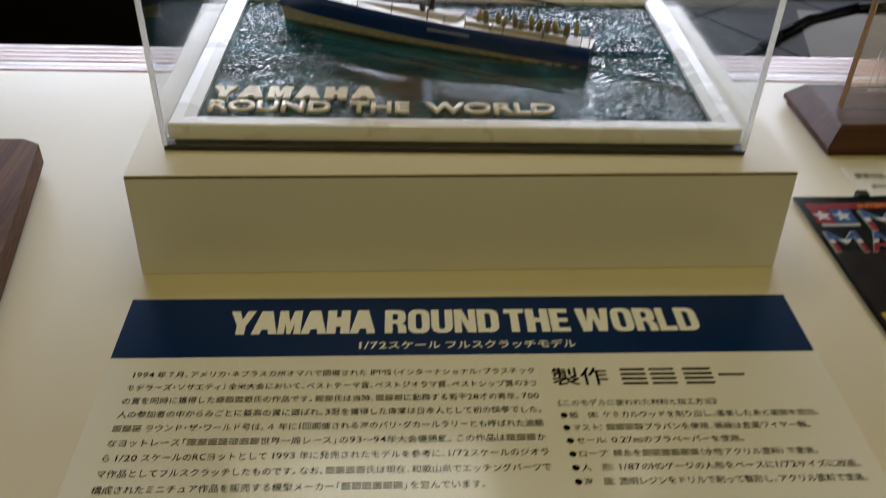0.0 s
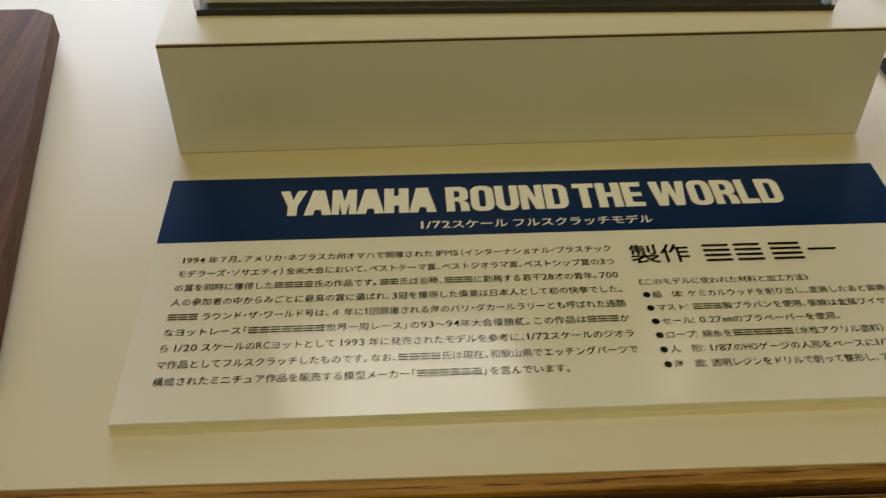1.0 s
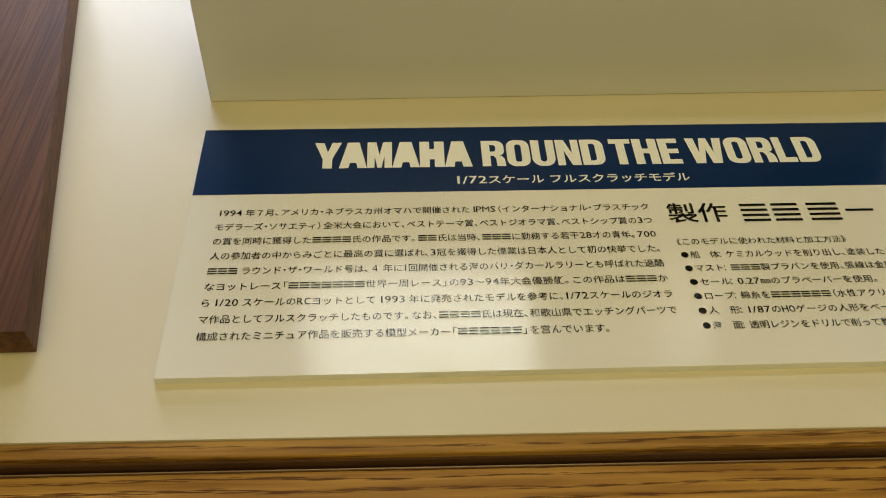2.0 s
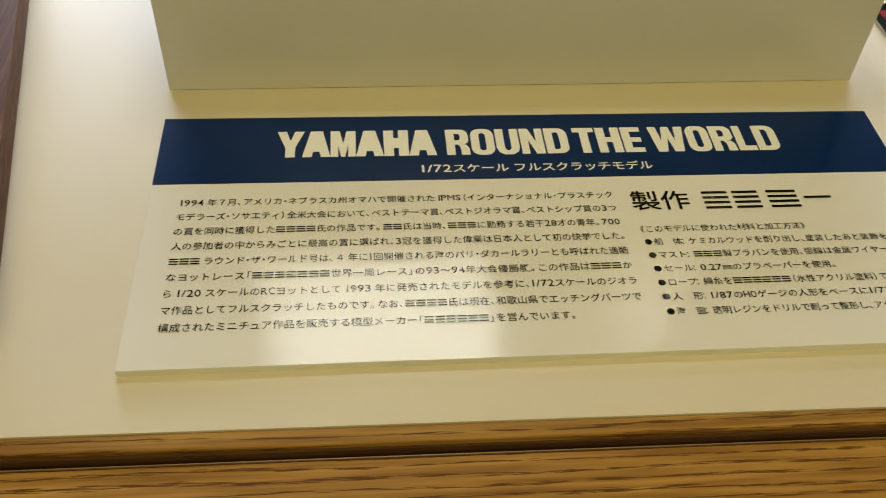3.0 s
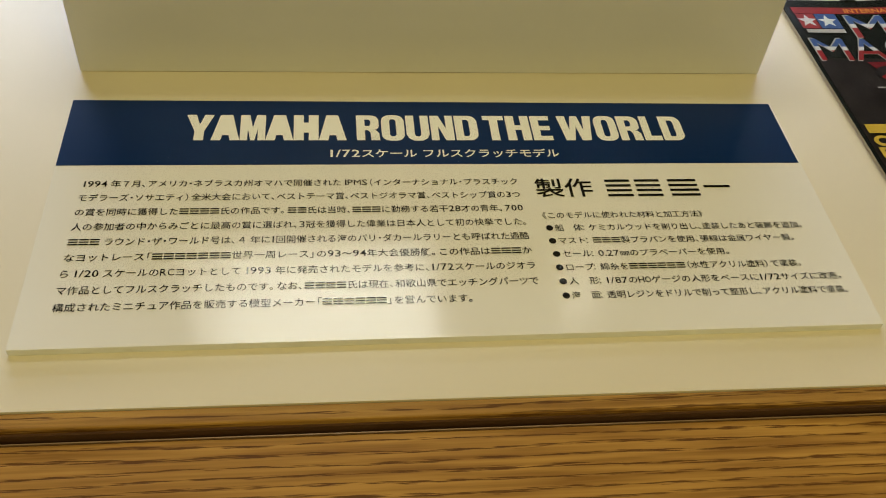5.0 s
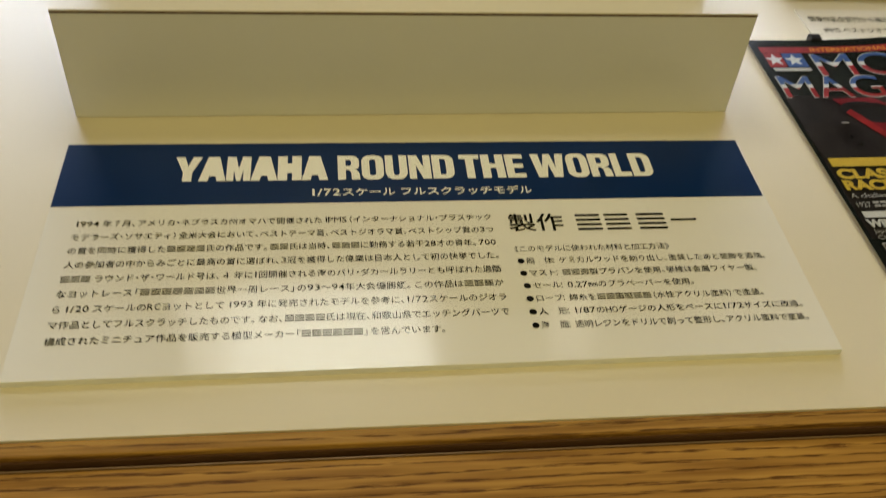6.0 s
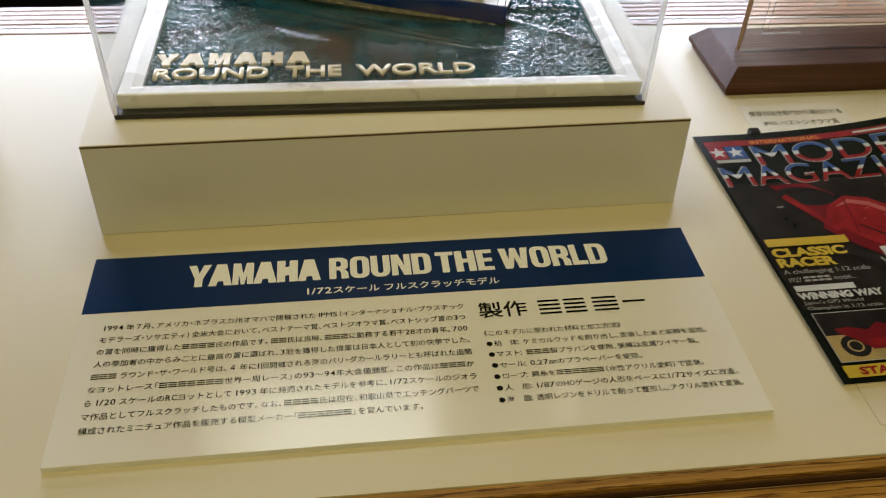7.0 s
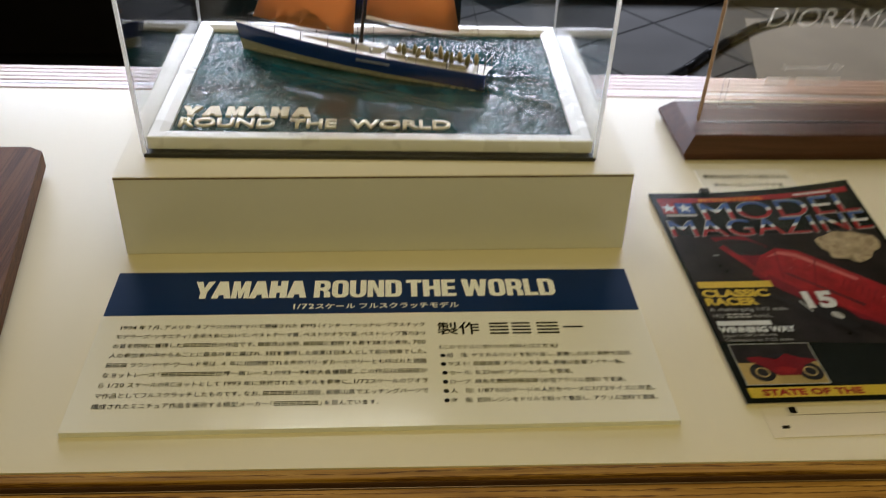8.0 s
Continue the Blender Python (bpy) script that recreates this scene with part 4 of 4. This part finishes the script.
# the red car on the cover
part("car_tail", flat(((0.040, 0.217), (0.074, 0.218), (0.092, 0.200), (0.072, 0.170), (0.056, 0.188))), M_DEEPRED, mag)
part("car_cockpit", curve_shape(0.066, 0.200, 0.025, 0.0125, -12), M_INKBLACK, mag)
part("car_body", flat(((0.068, 0.168), (0.080, 0.186), (0.098, 0.197), (0.118, 0.192), (0.205, 0.112), (0.208, 0.080), (0.190, 0.066), (0.140, 0.100), (0.092, 0.142))), M_RED, mag, "red racing car body")
part("car_side", flat(((0.068, 0.168), (0.092, 0.142), (0.140, 0.100), (0.190, 0.066), (0.186, 0.056), (0.135, 0.086), (0.082, 0.134), (0.062, 0.158))), M_DEEPRED, mag)
part("car_stripe", flat(((0.044, 0.200), (0.050, 0.204), (0.078, 0.156), (0.072, 0.154))), M_RED, mag)
part("car_shine", flat(((0.084, 0.183), (0.099, 0.192), (0.116, 0.187), (0.160, 0.147), (0.156, 0.145), (0.113, 0.182), (0.099, 0.187))), M_PINK, mag, "pale shine along the bodywork")
part("car_louvre", flat(((0.092, 0.160), (0.097, 0.158), (0.150, 0.112), (0.148, 0.110))), M_INKBLACK, mag)
part("car_wheel", curve_shape(0.118, 0.098, 0.020, 0.013, -38), M_INKBLACK, mag)
part("car_wheel", curve_shape(0.195, 0.058, 0.012, 0.014, -38), M_INKBLACK, mag)
part("car_hub", curve_shape(0.118, 0.099, 0.006, 0.004, -38), M_GREY, mag)
part("car_windscreen", flat(((0.050, 0.208), (0.075, 0.211), (0.080, 0.207), (0.054, 0.204))), M_DARKBLUE, mag)
for k in range(9):
    u, v = 0.146 + 0.0042 * k, 0.1475 - 0.0037 * k
    part("car_vent", flat(((u, v), (u + 0.0012, v + 0.0004), (u - 0.0075, v - 0.0125), (u - 0.0086, v - 0.0125))), M_DEEPRED, mag)
part("car_seam", flat(((0.096, 0.196), (0.0975, 0.1965), (0.090, 0.150), (0.0885, 0.150))), M_DEEPRED, mag)
part("car_seam", flat(((0.130, 0.181), (0.1312, 0.180), (0.112, 0.129), (0.1108, 0.130))), M_DEEPRED, mag)
for u, v, w in ((0.108, 0.178, 0.004), (0.120, 0.168, 0.003), (0.100, 0.165, 0.003), (0.134, 0.158, 0.0035), (0.168, 0.120, 0.003), (0.178, 0.104, 0.004)):
    part("car_glint", flat(((u, v), (u + w, v + 0.0012), (u + w * 1.1, v + 0.0004), (u + w * 0.3, v - 0.0008))), M_PINK, mag)
part("car_frame_bar", flat(((0.066, 0.128), (0.068, 0.130), (0.128, 0.076), (0.126, 0.074))), M_INKBLACK, mag)
part("car_axle", flat(((0.090, 0.118), (0.0915, 0.119), (0.0985, 0.104), (0.097, 0.1035))), M_GREY, mag)
part("floor_sheen", curve_shape(0.150, 0.078, 0.026, 0.007, -36, 24, 0.4), M_DARKBLUE, mag)
part("car_number", words("15", 0.096, 0.124, 0.1080, 0.0230, 0.05), M_MAGWHITE, mag, "white racing number")
part("engine_photo", curve_shape(0.172, 0.193, 0.030, 0.023, 10, 36, 0.35), M_BEIGE, mag, "beige photographed model part")
part("photo_glint", quad(0.034, 0.040, 0.186, 0.1875), M_GREY, mag)
part("headline_bar", quad(0.0050, 0.0745, 0.1385, 0.1475), M_YELLOW, mag, "yellow bar")
part("headline", words("CLASSIC", 0.0050, 0.0670, 0.1255, 0.0105, 0.05), M_YELLOW, mag, "yellow capital letters")
part("headline", words("RACER", 0.0050, 0.0530, 0.1140, 0.0105, 0.05), M_YELLOW, mag)
part("subline", words("A challenging 1:12 scale", 0.0050, 0.0760, 0.1050, 0.0062), M_GREY, mag)
part("subline", words("1927 〓〓〓〓 model...", 0.0055, 0.0590, 0.0975, 0.0055), M_GREY, mag)
part("headline_bar", quad(0.0055, 0.0540, 0.0875, 0.0935), M_MAGWHITE, mag, "white bar")
part("headline", words("WINNING WAY", 0.0045, 0.0725, 0.0785, 0.0075, 0.05), M_MAGWHITE, mag)
part("subline", words("Japan's GP2 World", 0.0055, 0.0530, 0.0725, 0.0046), M_GREY, mag)
part("subline", words("Champion in 1:12 scale", 0.0060, 0.0650, 0.0665, 0.0048), M_GREY, mag)
part("inset_rim", quad(0.0060, 0.0755, 0.0170, 0.0645), M_GREY, mag)
part("inset_photo", quad(0.0068, 0.0747, 0.0178, 0.0637), M_SANDY, mag, "small photograph of a red motorcycle")
part("inset_ground", quad(0.0068, 0.0747, 0.0420, 0.0637), M_DARKBLUE, mag)
for cx in (0.0240, 0.0640):
    part("wheel", curve_shape(cx, 0.0310, 0.0105, 0.0100), M_INKBLACK, mag)
    part("wheel_hub", curve_shape(cx, 0.0310, 0.0060, 0.0056), M_SANDY, mag)
    part("wheel_hub", curve_shape(cx, 0.0310, 0.0046, 0.0043), M_INKBLACK, mag)
part("bike_body", flat(((0.018, 0.043), (0.026, 0.038), (0.036, 0.027), (0.054, 0.027), (0.062, 0.038), (0.076, 0.044), (0.060, 0.047), (0.050, 0.052), (0.040, 0.045), (0.028, 0.049), (0.016, 0.048))), M_DEEPRED, mag, "red motorcycle body")
part("bike_body", flat(((0.036, 0.029), (0.050, 0.029), (0.054, 0.034), (0.044, 0.037), (0.036, 0.036))), M_RED, mag)
part("bike_seat", flat(((0.028, 0.048), (0.042, 0.046), (0.050, 0.052), (0.040, 0.051))), M_INKBLACK, mag)
part("bottom_strip", quad(0.0045, 0.2080, 0.0032, 0.0140), M_YELLOW, mag, "yellow strip")
part("bottom_words", words("STATE OF THE", 0.0150, 0.0980, 0.0050, 0.0072, 0.05), M_RED, mag)

sheet = thing("printed_sheet", 0.300, -0.2010, T, "cream printed sheet partly under the magazine", "paper", rz=0.9)
part("paper", box(0, 0.20, 0, 0.29, 0.0001, 0.0006), M_PAPER, sheet)
bars = bmesh.new()
add_box(bars, 0.010, 0.016, 0.0085, 0.0115, 0.0006, 0.0007)
add_box(bars, 0.020, 0.19, 0.0215, 0.0219, 0.0006, 0.0007)
add_box(bars, 0.020, 0.0204, 0.0215, 0.03, 0.0006, 0.0007)
add_box(bars, 0.022, 0.028, 0.0235, 0.03, 0.0006, 0.00072)
part("print_bar", bars, M_BLACK_INK, sheet, "small dark bars")

# ---------- label card behind the magazine ----------
tag_card = thing("label_card", 0.350, 0.125, T, "small white label card with two printed lines", "label")
part("card", box(0, 0.106, 0.0, 0.056, 0.0001, 0.0012, 0.0003), M_CARD, tag_card)
part("text_line", lettering("情景作品全部門から選出される", 0.006, 0.101, 0.0360, 1, 0.0014, bold=0.004, tall=0.0085), M_BLACK_INK, tag_card)
part("text_line", lettering("IPMS ベストジオラマ賞", 0.014, 0.090, 0.0190, 1, 0.0014, bold=0.0, tall=0.0085), M_BLACK_INK, tag_card)
tagged(link_mesh("black_clip", box(0.342, 0.352, 0.128, 0.136, T, T + 0.006, 0.001), M_BLACK), "small black clip beside the label card", "clip")

# ---------- trophy ----------
trophy = thing("trophy", 0.3425, 0.1985, T, "dark mahogany trophy base with an engraved clear plate", "trophy")
bm = bmesh.new()
rings = []
for z, d in ((0.0, 0.004), (0.0045, 0.003), (0.006, 0.0), (0.0105, 0.0), (0.026, 0.0125), (0.0268, 0.0140)):
    rings.append([bm.verts.new(p) for p in ((d, d, z), (0.36 - d, d, z), (0.36 - d, 0.110 - d, z), (d, 0.110 - d, z))])
for a, b in zip(rings, rings[1:]):
    for i in range(4):
        bm.faces.new((a[i], a[(i + 1) % 4], b[(i + 1) % 4], b[i]))
bm.faces.new(rings[-1])
bm.faces.new(rings[0][::-1])
part("wooden_base", bm, M_MAHOGANY, trophy, "dark bevelled wooden base")
part("slot", box(0.0280, 0.345, 0.0425, 0.0444, 0.0266, 0.0272), M_BLACK, trophy)
m_solid, tree, p = nodes_of("solid_clear_acrylic")
p.inputs["Transmission Weight"].default_value, p.inputs["IOR"].default_value, p.inputs["Roughness"].default_value = 1.0, 1.47, 0.01
p.inputs["Base Color"].default_value = (0.99, 0.90, 0.74, 1)
plate = part("plate", box(0.0270, 0.335, 0.0445, 0.0525, 0.0245, 0.30, 0.0006), m_solid, trophy, "thick clear acrylic plate")
# added strip: its brown paints the wood reflected in the clear edge
part("polished_edge", box(0.0262, 0.0269, 0.0446, 0.0524, 0.0272, 0.2995), M_EDGE_REFLECTION, trophy, "clear plate edge with a painted brown reflection").visible_shadow = False


def upright(bm, x, y, z):
    """Stands flat letters up on a wall that faces the front."""
    bmesh.ops.transform(bm, matrix=Matrix.Translation((x, y, z)) @ pose(0, 0, 0, 90), verts=bm.verts[:])
    return bm


part("engraved_word", upright(lettering("DIORAMA", 0.061, 0.205, 0.142, 1, 0.0, bold=0.0, tall=0.0215, shear=0.15), 0.0145, 0.0440, 0), M_ETCH, trophy, "etched white letters")
part("engraved_word", upright(lettering("Sponsored By", 0.090, 0.162, 0.0905, 1, 0.0, tall=0.0095, shear=0.2), 0.0145, 0.0440, 0), M_ETCH, trophy)
for u0, u1 in ((0.076, 0.104), (0.110, 0.164)):
    for v in (0.0735, 0.0775, 0.0815):
        part("engraved_bar", upright(block_row((((0, 0), (1, 0), (1, 1), (0, 1)),), u0, u1, v, 0.0022, 0.0), 0.0145, 0.0440, 0), M_ETCH, trophy)
lines = bmesh.new()
for d in (0.0, 0.006):
    add_box(lines, 0.044 + d, 0.086, 0.0438, 0.0441, 0.0460 + d, 0.0471 + d)
    add_box(lines, 0.044 + d, 0.0445 + d, 0.0438, 0.0441, 0.0460 + d, 0.086)
part("engraved_line", lines, M_ETCH, trophy, "etched corner lines")

# ---------- the hall behind the counter ----------
dark_case = thing("dark_cabinet", -2.0, 2.5, 0, "black cabinet standing behind the counter", "cabinet")
part("body", box(-2.6, 2.25, -0.5, 0.5, 0.10, 1.5, 0.01), M_DARKCAB, dark_case)
part("plinth", box(-2.55, 2.20, -0.46, 0.5, 0.0, 0.10), M_BLACK, dark_case)
low_case = thing("low_black_cabinet", 2.6, 3.35, 0, "low black cabinet on the tiled floor", "cabinet")
part("body", box(-2.2, 2.2, -0.4, 0.5, 0.06, 0.42, 0.01), M_DARKCAB, low_case)
part("plinth", box(-2.2, 2.2, -0.38, 0.5, 0.0, 0.06), M_BLACK, low_case)
M_MAT = surface("beige_floor_mat", (0.62, 0.57, 0.50), 0.7, vary=0.2, scale=6)
floor_mat = tagged(link_mesh("floor_mat", prism([(1.22, 1.75), (2.1, 1.55), (2.5, 2.45), (1.45, 2.62)], 0.0005, 0.006), M_MAT), "worn beige mat on the tiled floor", "mat")
cable = bmesh.new()
pts = [(0.78, 1.90), (0.92, 1.99), (1.05, 2.10), (1.16, 2.22), (1.28, 2.35), (1.45, 2.50), (1.68, 2.62), (2.0, 2.68)]
for a, b in zip(pts, pts[1:]):
    rod(cable, (a[0], a[1], 0.018), (b[0], b[1], 0.018), 0.016, sides=8)
tagged(link_mesh("cable", cable, M_BLACK, True), "thick black cable lying on the tiled floor", "cable")
for i, (x, y, w, d) in enumerate(((0.0, 4.1, 4.4, 0.32), (0.3, -1.5, 2.4, 1.2))):
    tagged(link_mesh("ceiling_light", box(x - w / 2 - 0.03, x + w / 2 + 0.03, y - d / 2 - 0.03, y + d / 2 + 0.03, 2.56, 2.60, 0.004), M_FRAME_WHITE), "white ceiling light housing", "ceiling light", kind="structure")

# small marks of use on the counter
for x, y, l, a in ((0.236, -0.006, 0.004, 20), (0.247, 0.004, 0.003, 70)):
    speck = tagged(link_mesh("dust_speck", rod(bmesh.new(), (-l / 2, 0, 0), (l / 2, 0, 0), 0.00018, 0.0001, 5), M_GREY), "tiny dust fibre on the counter top", "dust speck", "dust on the counter")
    speck.matrix_world = pose(x, y, T + 0.0002, 0, 0, a)

# floor tiles, laid on the diagonal
tile_mesh = None
for i in range(-3, 9):
    for j in range(-2, 10):
        u, v = 0.45 * i, 0.45 * j
        x = 0.4 + u * math.cos(0.6) - v * math.sin(0.6)
        y = 0.75 + u * math.sin(0.6) + v * math.cos(0.6)
        if not (-0.6 < x < 3.6 and 0.8 < y < 2.9):
            continue
        if tile_mesh is None:
            tile = link_mesh("floor_tile", box(-0.2205, 0.2205, -0.2205, 0.2205, -0.01, 0.0004, 0.002), M_FLOOR)
            tile_mesh = tile.data
        else:
            tile = new("floor_tile", tile_mesh)
        tile.matrix_world = pose(x, y, 0, 0, 0, math.degrees(0.6))
        tile.parent = floor
